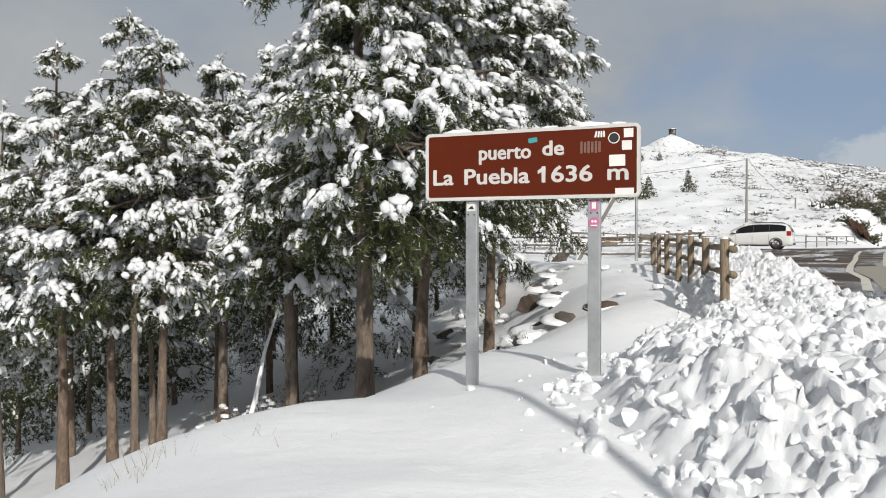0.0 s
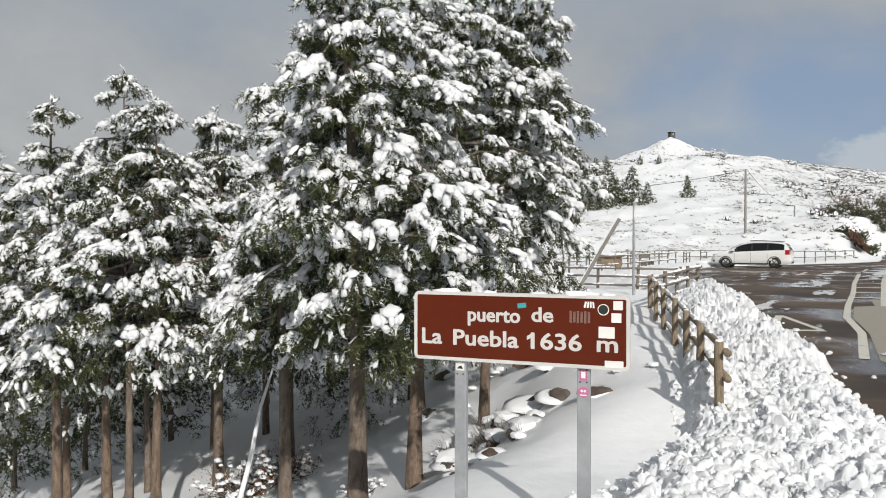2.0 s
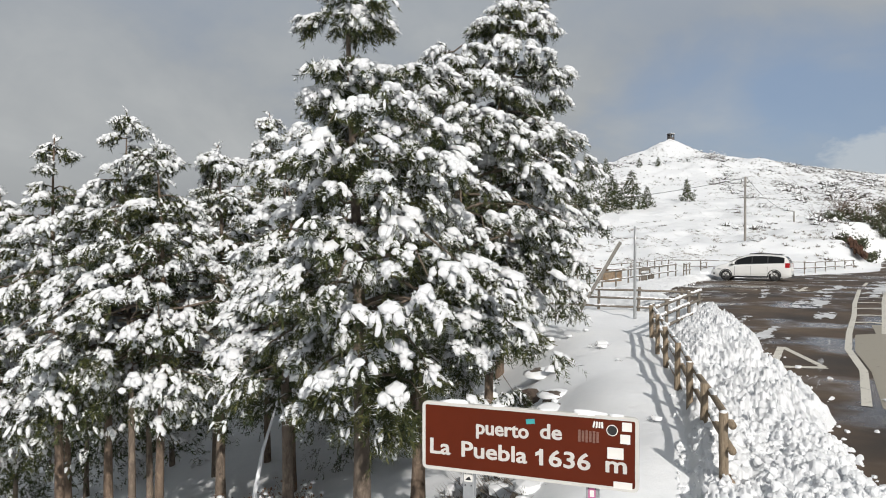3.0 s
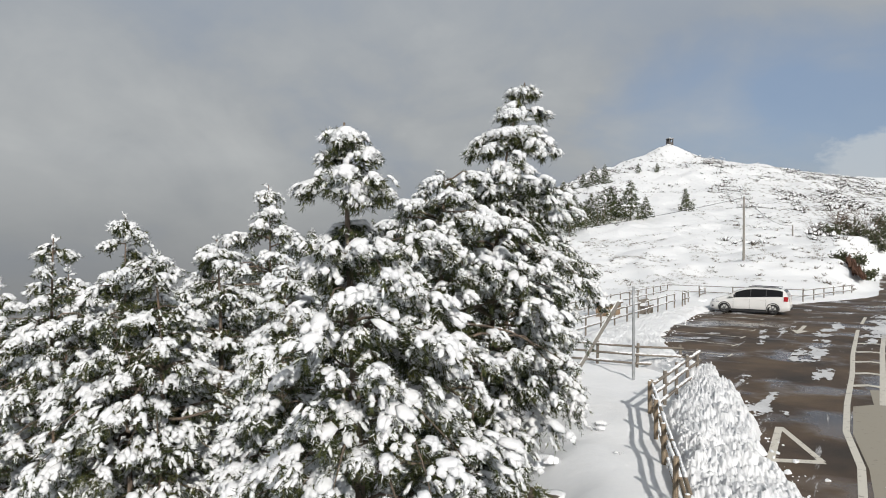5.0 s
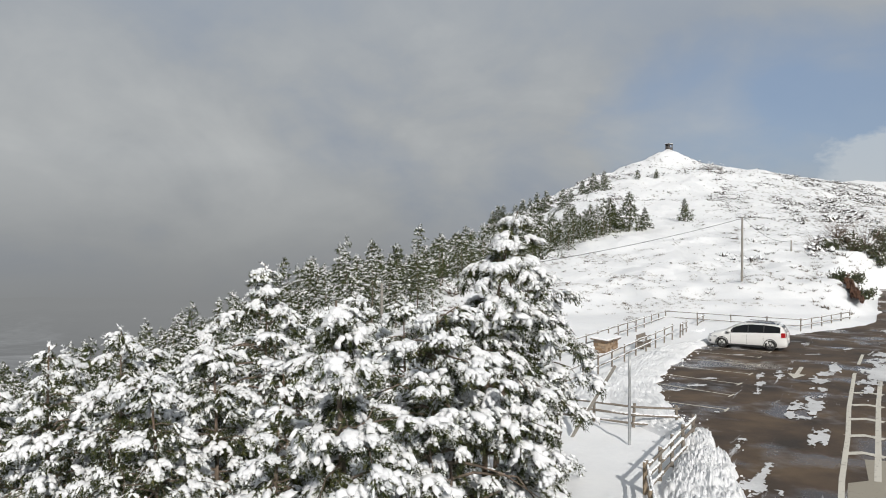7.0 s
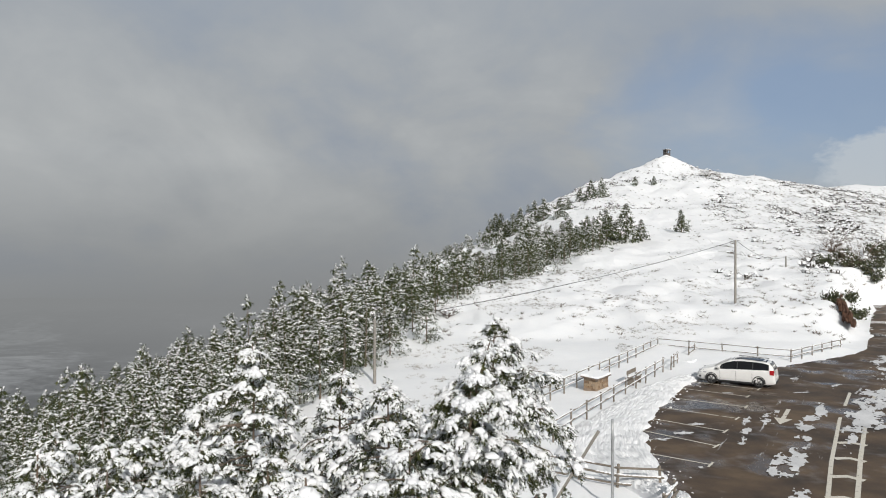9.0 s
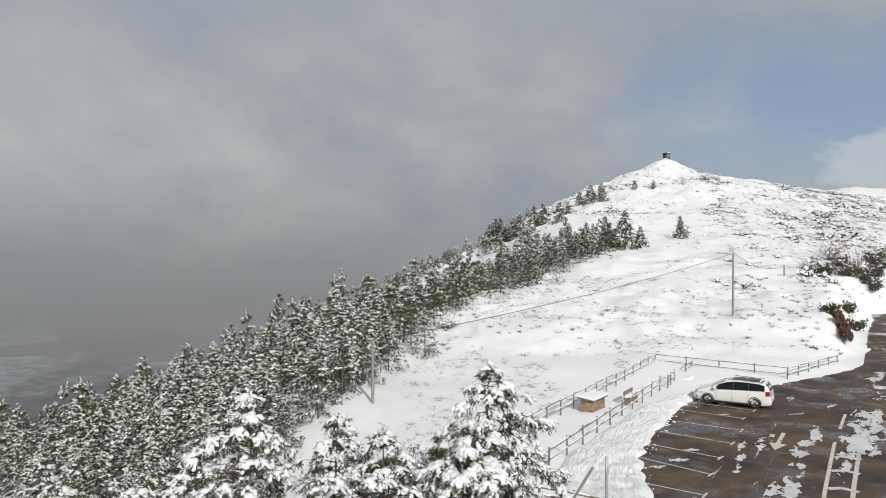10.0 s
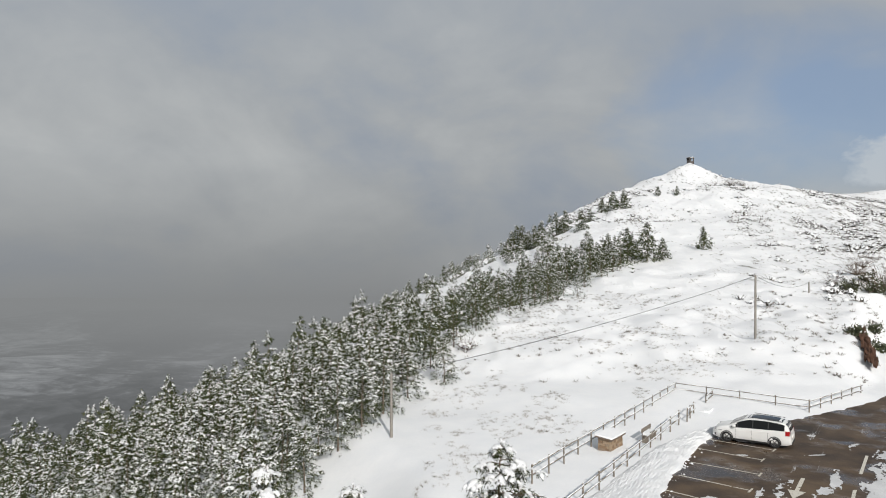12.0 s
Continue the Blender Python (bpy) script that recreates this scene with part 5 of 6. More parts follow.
near_line = [(3.10, 7.95), (3.44, 9.5), (3.74, 10.9), (4.14, 12.7), (4.62, 14.9), (5.08, 17.0), (5.53, 19.05)]
fence(near_line, 0.95, (0.84, 0.56, 0.20), 0.052, 0.042, "three-rail fence of round timber beside the snow bank", WOOD, 400, base=[-0.50, -0.48, -0.44, -0.40, -0.36, -0.32, -0.28])
fence([(5.60, 19.15), (6.30, 20.25), (7.0, 21.4), (7.7, 22.5), (8.40, 23.6)], 0.98, (0.88, 0.60, 0.26), 0.055, 0.045, "three-rail timber fence beside the snow bank", WOOD_GREY, 440,
      base=[-0.28, -0.24, -0.2, -0.17, -0.14])
fence([(2.0, 28.6), (4.55, 27.4), (5.8, 26.7), (7.0, 25.8), (8.55, 25.6)], 0.85, (0.74, 0.45, 0.14), 0.055, 0.042, "sagging timber fence across the snow", WOOD_GREY, 460, lean=0.08)
left_run = [(4.6 + 13.8 * k / 13, 36.3 + 22.3 * k / 13) for k in range(14)]
fence(left_run, 1.0, (0.92, 0.46), 0.045, 0.035, "two-rail timber fence round the viewpoint terrace", WOOD_GREY, 480, snowy=0.75, base=[0.0] * 14)
fence([(5.6 + 10.2 * k / 9, 31.6 + 17.2 * k / 9) for k in range(10)], 0.95, (0.86, 0.42), 0.045, 0.035, "timber fence between terrace and car park", WOOD_GREY, 500, snowy=0.75, base=[0.0] * 10)
fence([(16.6, 49.6), (17.1, 50.5), (17.7, 51.6)], 0.9, (0.82, 0.4), 0.045, 0.035, "short length of timber fence by the steps", WOOD_GREY, 520, base=[0.0] * 3)
fence([(18.4, 58.6), (20.4, 57.0), (22.4, 55.3), (24.4, 53.6), (26.2, 52.2)], 0.95, (0.86, 0.40), 0.045, 0.035, "two-rail timber fence behind the car park", WOOD_GREY, 530, snowy=0.7, base=[0.05] * 5)
fence([(26.2, 52.2), (27.6, 53.4), (29.0, 54.6), (30.4, 55.8), (31.8, 57.0), (33.1, 58.1)], 0.85, (0.78, 0.38), 0.045, 0.035, "timber fence along the road edge", WOOD_GREY, 550, snowy=0.7, base=[0.1] * 6)
fence([(19.5, 54.4), (20.7, 56.5)], 0.85, (0.78, 0.4), 0.045, 0.035, "single fence panel beside the steps", WOOD_GREY, 570, base=[0.0, 0.0])

# ---- poles and cables ----
POLE = mat_wood("grey_pole_wood", (0.14, 0.125, 0.11), (0.33, 0.31, 0.28))


def pole(x, y, z0, z1, r, label, mat, arms=False, name="utility_pole"):
    t = thing(name, pose(x, y, z0), label, "pole")
    bm = bmesh.new()
    rod(bm, (0, 0, -0.6), (0, 0, z1 - z0), r, r * 0.75, 12, 0.002, 6, 3)
    part("shaft", bm, mat, t, smooth=True)
    if arms:
        for s in (-1, 1):
            bm = bmesh.new()
            rod(bm, (0, 0, z1 - z0 - 0.35), (0.22 * s, 0, z1 - z0 - 0.12), 0.02, 0.02, 6)
            bmesh.ops.create_uvsphere(bm, u_segments=8, v_segments=6, radius=0.05, matrix=Matrix.Translation((0.22 * s, 0, z1 - z0 - 0.06)))
            part("insulator", bm, GALV, t, smooth=True)
    return t


pole(31.1, 74.1, 2.1, 9.05, 0.13, "tall grey wooden utility pole on the snowy hillside", POLE, True)
pole(-3.6, 45.9, -0.8, 3.9, 0.11, "grey wooden utility pole at the forest edge", POLE, True)
pole(50.2, 103.0, ground_at(50.2, 103), ground_at(50.2, 103) + 1.5, 0.12, "short wooden post at the end of the cable", POLE, name="wooden_post")
pole(6.35, 23.75, -0.1, 2.84, 0.055, "slim grey metal pole standing in the snow", GALV, name="metal_pole")
pole(2.05, -1.9, -0.75, 3.9, 0.045, "tall wooden pole near the road", POLE, name="wooden_pole")
t = thing("leaning_beam", pose(4.45, 24.8, -0.35), "grey squared beam propped against a pole at a slant", "beam")
bm = bmesh.new()
a, b = Vector((0, 0, -0.2)), Vector((1.53, -0.62, 2.68))
q = (b - a).to_track_quat("Z", "Y").to_matrix().to_4x4()
box(bm, -0.065, 0.065, -0.05, 0.05, 0, (b - a).length, 0.008)
bmesh.ops.transform(bm, matrix=Matrix.Translation(a) @ q, verts=bm.verts[:])
part("timber", bm, POLE, t)
bm = bmesh.new()
box(bm, -0.05, 0.05, 0.05, 0.085, 0.3, (b - a).length - 0.1, 0.01)
bmesh.ops.transform(bm, matrix=Matrix.Translation(a) @ q, verts=bm.verts[:])
part("snow_ridge", bm, SNOW, t, "thin line of snow")


def cable(a, b, sag, label):
    pts = [Vector(a).lerp(Vector(b), k / 24) - Vector((0, 0, sag * 4 * (k / 24) * (1 - k / 24))) for k in range(25)]
    P = np.array([p[:] for p in pts])
    V, F = tube(P, np.full(25, 0.022), 5)
    tagged(put("overhead_cable", mesh_data("overhead_cable", V, F, INK)), label, "cable")


cable((30.9, 74.1, 8.9), (-3.7, 45.9, 3.7), 0.5, "dark overhead cable sagging between two poles")
cable((31.3, 74.1, 8.9), (50.2, 103.0, ground_at(50.2, 103) + 1.45), 0.9, "dark overhead cable running down to a short post")

# ---- the viewpoint terrace: stone kiosk and bench ----
def mat_kiosk():
    m = Mat("kiosk_stone", 0.85)
    info = m.nt.nodes.new("ShaderNodeObjectInfo")
    v = m.noise(7.0, 5, 0.6)
    tone = m.ramp(info.outputs["Random"], [(0.0, (0.17, 0.105, 0.06)), (0.35, (0.30, 0.20, 0.12)), (0.7, (0.40, 0.30, 0.20)), (1.0, (0.24, 0.19, 0.15))])
    m.color(m.mix(m.math("MULTIPLY", v, 0.6), tone, (0.12, 0.085, 0.06)))
    m.bump(v, 0.6, 0.03)
    return m.m


KIOSK_STONE = mat_kiosk()
SLATE = mat_plain("roof_slab", (0.16, 0.12, 0.09), 0.8, 0, 0.3)


def kiosk():
    t = thing("stone_kiosk", pose(9.95, 42.9, -0.05, 0, 0, 55) @ Matrix.Diagonal((0.82, 0.82, 0.92, 1)), "low stone kiosk with a snow-covered slab roof", "kiosk")
    rnd = random.Random(5)
    # rough courses of stone round a core
    bm = bmesh.new()
    box(bm, -1.02, 1.02, -0.42, 0.42, -0.2, 0.80)
    part("core", bm, SLATE, t, "dark mortar core")
    for face in range(4):
        L, n = ((1.06, 7), (0.46, 3), (1.06, 7), (0.46, 3))[face]
        for row in range(6):
            for k in range(n):
                w = 2 * L / n
                cx = -L + w * (k + 0.5) + (w * 0.25 if row % 2 else -w * 0.1)
                cx = max(-L + w * 0.3, min(L - w * 0.3, cx))
                bm = bmesh.new()
                box(bm, -w * 0.47, w * 0.47, -0.04, 0.05 + rnd.uniform(0, 0.03), -0.075, 0.075, 0.015)
                for v in bm.verts:
                    v.co += Vector((rnd.uniform(-1, 1), rnd.uniform(-1, 1), rnd.uniform(-1, 1))) * 0.008
                m = pose(0, 0, 0, 0, 0, (180, 270, 0, 90)[face]) @ pose(cx, 0.42 if face in (0, 2) else 1.02, -0.02 + row * 0.155)
                part("stone", bm, KIOSK_STONE, t, at=m)
    bm = bmesh.new()
    box(bm, -1.28, 1.28, -0.68, 0.68, 0.86, 0.93, 0.02)
    bmesh.ops.rotate(bm, verts=bm.verts[:], cent=(0, 0, 0.9), matrix=Matrix.Rotation(radians(5), 3, "X"))
    roof = part("roof_slab", bm, SLATE, t, "dark overhanging roof slab")
    bm = bmesh.new()
    box(bm, -1.27, 1.27, -0.67, 0.67, 0.934, 1.07, 0.05)
    bmesh.ops.rotate(bm, verts=bm.verts[:], cent=(0, 0, 0.9), matrix=Matrix.Rotation(radians(5), 3, "X"))
    part("snow_cover", bm, SNOW, roof, "thick smooth layer of snow", smooth=False)


kiosk()
t = thing("wooden_bench", pose(12.75, 44.75, -0.05, 0, 0, 57), "weathered wooden bench half buried in snow", "bench")
for nm, dims in (("leg", (-0.75, -0.67, -0.2, 0.2, -0.2, 0.42)), ("leg", (0.67, 0.75, -0.2, 0.2, -0.2, 0.42)), ("seat", (-0.85, 0.85, -0.24, 0.2, 0.42, 0.48)),
                 ("backrest", (-0.85, 0.85, 0.17, 0.22, 0.62, 0.86)), ("upright", (-0.72, -0.65, 0.16, 0.21, 0.3, 0.86)), ("upright", (0.65, 0.72, 0.16, 0.21, 0.3, 0.86))):
    bm = bmesh.new()
    box(bm, *dims, 0.012)
    part(nm, bm, WOOD_GREY, t)
bm = bmesh.new()
box(bm, -0.84, 0.84, -0.24, 0.15, 0.484, 0.60, 0.05)
part("snow_cover", bm, SNOW, t, "cushion of snow on the seat")
# snow-covered steps down from the car park
for k in range(3):
    bm = bmesh.new()
    box(bm, -0.6, 0.6, -0.18, 0.18, -0.3, 0.05 + 0.09 * k, 0.03)
    st = tagged(part("step", bm, SNOW, None, "low step buried under smooth snow"), category="step", group="steps to the terrace")
    st.matrix_basis = pose(18.4 + 0.28 * k, 52.6 - 0.2 * k, 0, 0, 0, 58)

# ---- the lookout on the summit ----
ROCK_WALL = mat_plain("lookout_stone", (0.10, 0.09, 0.085), 0.9, 0, 0.3, 1.0, 0.3)
t = thing("summit_lookout", pose(95, 300, 45.0, 0, 0, 20) @ Matrix.Diagonal((0.54, 0.54, 0.74, 1)), "small dark stone lookout hut on the summit", "hut")
for sx in (-1, 1):
    for sy in (-1, 1):
        bm = bmesh.new()
        box(bm, sx * 1.6 - 0.3, sx * 1.6 + 0.3, sy * 1.6 - 0.3, sy * 1.6 + 0.3, -1.5, 2.9, 0.05)
        part("pillar", bm, ROCK_WALL, t)
for dims in ((-1.9, 1.9, -1.9, -1.6, -1.5, 1.2), (-1.9, 1.9, 1.6, 1.9, -1.5, 2.9), (-1.9, -1.6, -1.6, 1.6, -1.5, 2.0), (1.6, 1.9, -1.6, 1.6, -1.5, 1.2)):
    bm = bmesh.new()
    box(bm, *dims, 0.04)
    part("wall", bm, ROCK_WALL, t)
bm = bmesh.new()
box(bm, -2.15, 2.15, -2.15, 2.15, 2.904, 3.3, 0.06)
part("roof", bm, ROCK_WALL, t)
bm = bmesh.new()
box(bm, -2.1, 2.1, -2.1, 2.1, 3.304, 3.5, 0.06)
part("snow_cover", bm, SNOW, t, "layer of snow on the roof")


# ---- the parked car ----
CAR_PAINT = mat_plain("white_car_paint", (0.74, 0.74, 0.73), 0.28, 0, 0.03, 3.0, 0.0)
CAR_PAINT.node_tree.nodes["Principled BSDF"].inputs["Coat Weight"].default_value = 0.4
GLASS = mat_plain("tinted_glass", (0.010, 0.011, 0.012), 0.12, 0, 0.1, 3.0, 0.0)
GLASS.node_tree.nodes["Principled BSDF"].inputs["Specular IOR Level"].default_value = 0.25
RUBBER = mat_plain("tyre_rubber", (0.018, 0.018, 0.018), 0.8, 0, 0.2)
ALLOY = mat_plain("alloy_rim", (0.20, 0.20, 0.205), 0.35, 0.8, 0.1)
TRIM = mat_plain("black_trim", (0.020, 0.020, 0.021), 0.5)
LAMP_RED = mat_plain("red_lamp", (0.34, 0.012, 0.015), 0.2, 0, 0.1)
LAMP_CLEAR = mat_plain("clear_lamp", (0.55, 0.56, 0.58), 0.12, 0.3, 0.1)
car_top = curve([(-2.27, 0.55), (-2.25, 0.80), (-2.20, 1.05), (-2.10, 1.30), (-1.95, 1.48), (-1.6, 1.575), (-1.0, 1.625), (-0.3, 1.63), (0.15, 1.585), (0.55, 1.45), (0.95, 1.24), (1.3, 1.05),
                 (1.6, 0.98), (1.95, 0.88), (2.15, 0.77), (2.25, 0.64), (2.28, 0.50)])
car_half = curve([(-2.27, 0.74), (-2.2, 0.82), (-1.9, 0.885), (-1.2, 0.915), (0.9, 0.915), (1.5, 0.90), (1.9, 0.845), (2.15, 0.73), (2.28, 0.56)])
car_belt = curve([(-2.27, 1.08), (-1.5, 1.06), (0, 0.99), (1.3, 0.93), (2.28, 0.9)])


def car_ring(x):
    """One half of a cross-section, from the sill up to the middle of the roof."""
    zt, w, zb = float(car_top(x)), float(car_half(x)), float(car_belt(x))
    zb = min(zb, zt - 0.05)
    cabin = max(0.0, zt - zb - 0.06)
    roof_w = w - 0.06 - 0.24 * min(cabin / 0.55, 1.0)
    lo = 0.20 + 0.10 * max(0, abs(x) - 1.9) / 0.4
    pts = [(w * 0.90, lo), (w * 0.985, lo + 0.09), (w, min(0.50, zt - 0.12)), (w * 0.995, min(0.75, zt - 0.08)), (w * 0.975, zb)]
    for k in (0.33, 0.66, 0.93):
        pts.append((w * 0.975 + (roof_w - w * 0.975) * k, zb + (zt - 0.035 - zb) * k))
    pts += [(roof_w * 0.86, zt - 0.012), (roof_w * 0.45, zt - 0.001), (0.0, zt)]
    return pts


def car_point(x, k, side, out=0.004):
    """A point of the glazed side: k 0 at the belt, 1 at the roof edge."""
    r = car_ring(x)
    a, b = r[4], r[7]
    return Vector((x, side * (a[0] + (b[0] - a[0]) * k + out), a[1] + (b[1] - a[1]) * k))


def sheet(bm, rows):
    vs = [[bm.verts.new(p) for p in row] for row in rows]
    for u, v in zip(vs, vs[1:]):
        for i in range(len(u) - 1):
            bm.faces.new((u[i], u[i + 1], v[i + 1], v[i]))


def car():
    t = thing("parked_car", pose(19.08, 44.45, 0.0, 0, 0, 148.6), "white people carrier with dark tinted windows parked in a bay", "car")
    xs = np.concatenate([[-2.27, -2.25, -2.2, -2.1, -1.95], np.arange(-1.7, 2.0, 0.12), [2.02, 2.1, 2.17, 2.22, 2.25, 2.28]])
    bm = bmesh.new()
    rows = []
    for x in xs:
        h = car_ring(float(x))
        rows.append([Vector((x, y, z)) for y, z in h] + [Vector((x, -y, z)) for y, z in h[-2::-1]])
    sheet(bm, rows)
    for row in (rows[0], rows[-1]):
        bm.faces.new([bm.verts.new(p) for p in row])
    bmesh.ops.remove_doubles(bm, verts=bm.verts[:], dist=0.0005)
    bmesh.ops.recalc_face_normals(bm, faces=bm.faces[:])
    body = part("body", bm, CAR_PAINT, t, "glossy white bodywork", smooth=True)
    # side glass: three panes a side, narrow dark pillars between them
    for side in (-1, 1):
        bm = bmesh.new()
        sheet(bm, [[car_point(x, 0.04 + 0.88 * j / 3, side, 0.0025) for j in range(4)] for x in np.linspace(-1.90, 0.80, 24)])
        part("window_surround", bm, TRIM, t, "black band round the side windows", smooth=True)
        for x0, x1 in ((-1.88, -1.02), (-0.98, -0.14), (-0.10, 0.74)):
            bm = bmesh.new()
            sheet(bm, [[car_point(x0 + (x1 - x0) * i / 6, 0.06 + 0.84 * j / 3, side) for j in range(4)] for i in range(7)])
            part("side_window", bm, GLASS, t, "dark tinted window", smooth=True)
        bm = bmesh.new()
        vs = [bm.verts.new(car_point(x, k, side)) for x, k in ((0.78, 0.06), (1.16, 0.06), (0.80, 0.72))]
        bm.faces.new(vs)
        part("quarter_window", bm, GLASS, t, "small dark triangular window")
        for x in (-1.0, -0.12, 0.76):
            bm = bmesh.new()
            sheet(bm, [[car_point(x + d, 0.03 + 0.90 * j / 3, side, 0.006) for j in range(4)] for d in (-0.03, 0.03)])
            part("pillar", bm, TRIM, t, "black window pillar")
        bm = bmesh.new()
        sheet(bm, [[Vector((x, side * (float(car_half(x)) * 0.985 + 0.006), z)) for z in (0.20, 0.30)] for x in np.linspace(-1.0, 1.0, 6)])
        part("sill", bm, TRIM, t, "dark lower sill")
        for x in (-0.78, 0.10):
            bm = bmesh.new()
            box(bm, x - 0.10, x + 0.10, side * 0.905 - 0.02, side * 0.905 + 0.02, 0.86, 0.90, 0.008)
            part("door_handle", bm, CAR_PAINT, t)
        for x in (-0.98, -0.06, 0.86):
            bm = bmesh.new()
            sheet(bm, [[Vector((x + d, side * (float(car_half(x)) + 0.003), z)) for z in (0.32, 0.6, 0.9)] for d in (-0.006, 0.006)])
            part("door_gap", bm, TRIM, t, "dark door gap")
        bm = bmesh.new()
        box(bm, 0.84, 1.02, side * 1.00 - 0.10, side * 1.00 + 0.08, 0.99, 1.13, 0.03)
        part("mirror", bm, CAR_PAINT, t, "white wing mirror", smooth=True)
        bm = bmesh.new()
        rod(bm, (-1.75, side * 0.66, 1.60), (0.0, side * 0.69, 1.66), 0.018, 0.018, 8)
        part("roof_rail", bm, TRIM, t, "dark roof rail")
        bm = bmesh.new()
        sheet(bm, [[Vector((x, side * (float(car_half(x)) + 0.006), z)) for z in (0.82, 0.95, 1.10)] for x in (-2.19, -2.08, -1.95)])
        sheet(bm, [[Vector((-2.225 - 0.012 * (z < 1.0), side * y, z)) for z in (0.82, 0.95, 1.06)] for y in (0.60, 0.72, 0.81)])
        part("tail_light", bm, LAMP_RED, t, "red tail light")
        bm = bmesh.new()
        sheet(bm, [[Vector((x, side * (float(car_half(x)) + 0.004 - (z - 0.66) * 0.12), z)) for z in (0.66, 0.75, 0.84)] for x in (1.66, 1.85, 2.02, 2.13)])
        part("headlight", bm, LAMP_CLEAR, t, "clear swept-back headlight", smooth=True)
        bm = bmesh.new()
        sheet(bm, [[Vector((x, side * (float(car_half(x)) + 0.005), z)) for z in (0.36, 0.46)] for x in (2.02, 2.12)])
        part("fog_lamp", bm, TRIM, t, "dark fog lamp recess")
    # front and rear glass
    bm = bmesh.new()
    sheet(bm, [[Vector((x, y * (0.80 - 0.10 * k), float(car_top(x)) + 0.006)) for y in (-1, -0.5, 0, 0.5, 1)] for k, x in ((0, 1.22), (0.25, 1.05), (0.5, 0.85), (0.75, 0.65), (1, 0.42))])
    part("windscreen", bm, GLASS, t, "dark windscreen", smooth=True)
    bm = bmesh.new()
    sheet(bm, [[Vector((x - 0.008, y * (0.70 - 0.08 * k), float(car_top(x)) + 0.004)) for y in (-1, 0, 1)] for k, x in ((0, -2.195), (0.3, -2.14), (0.7, -2.05), (1, -1.93))])
    part("rear_window", bm, GLASS, t, "dark rear window", smooth=True)
    bm = bmesh.new()
    sheet(bm, [[Vector((x, y * 0.56, float(car_top(x)) + 0.006 - 0.012 * y * y)) for y in (-1, -0.5, 0, 0.5, 1)] for x in np.linspace(-1.75, 0.22, 9)])
    part("glass_roof", bm, GLASS, t, "dark panoramic glass roof", smooth=True)
    bm = bmesh.new()
    box(bm, -2.30, -2.262, -0.26, 0.26, 0.62, 0.73, 0.004)
    part("number_plate", bm, STICKER, t, "blank pale number plate")
    bm = bmesh.new()
    box(bm, -2.295, -2.2, -0.62, 0.62, 0.28, 0.40, 0.02)
    part("rear_bumper_insert", bm, TRIM, t, "dark bumper insert")
    # wheels
    for x in (-1.365, 1.365):
        for side in (-1, 1):
            w = put("wheel", None, t)
            w.matrix_basis = pose(x, side * 0.80, 0.325)
            bm = bmesh.new()
            for ro, ri, y0, y1 in ((0.322, 0.195, -0.11, 0.112),):
                prof = [(ri, y0), (ro - 0.02, y0), (ro, y0 + 0.03), (ro, y1 - 0.03), (ro - 0.02, y1), (ri, y1)]
                rows = [[Vector((r * math.cos(a), side * y, r * math.sin(a))) for r, y in prof] for a in np.linspace(0, math.tau, 29)]
                sheet(bm, rows)
            bmesh.ops.remove_doubles(bm, verts=bm.verts[:], dist=0.0005)
            part("tyre", bm, RUBBER, w, "black tyre", smooth=True)
            bm = bmesh.new()
            bmesh.ops.create_cone(bm, cap_ends=True, segments=24, radius1=0.06, radius2=0.05, depth=0.05, matrix=Matrix.Translation((0, side * 0.10, 0)) @ Matrix.Rotation(radians(90), 4, "X"))
            for k in range(5):
                b2 = bmesh.new()
                box(b2, 0.03, 0.196, -0.016, 0.016, -0.030, 0.030, 0.008)
                bmesh.ops.transform(b2, verts=b2.verts[:], matrix=Matrix.Translation((0, side * 0.098, 0)) @ Matrix.Rotation(k * math.tau / 5 + 0.3, 4, "Y"))
                tmp = bpy.data.meshes.new("spoke")
                b2.to_mesh(tmp)
                b2.free()
                bm.from_mesh(tmp)
                bpy.data.meshes.remove(tmp)
            rows = [[Vector((r * math.cos(a), side * y, r * math.sin(a))) for r, y in ((0.178, 0.085), (0.198, 0.108))] for a in np.linspace(0, math.tau, 29)]
            sheet(bm, rows)
            part("rim", bm, ALLOY, w, "five-spoke alloy rim")
            # flat black disc added as the shade behind the spokes
            bm = bmesh.new()
            bmesh.ops.create_circle(bm, cap_ends=True, radius=0.194, segments=24, matrix=Matrix.Translation((0, side * 0.055, 0)) @ Matrix.Rotation(radians(90), 4, "X"))
            part("wheel_shade_disc", bm, TRIM, w, "black disc standing in for the shade inside the wheel")
            bm = bmesh.new()
            rows = [[Vector((r * math.cos(a), side * 0.118, r * math.sin(a) + 0.01)) for r in (0.325, 0.375)] for a in np.linspace(radians(-12), radians(192), 22)]
            sheet(bm, rows)
            part("wheel_arch", bm, TRIM, w, "dark wheel arch")
    return t


car()

# ---- rocks under snow caps on the slope ----
ROCK_RED = mat_plain("rusty_rock", (0.085, 0.062, 0.048), 0.9, 0, 0.5, 6.0, 0.7)


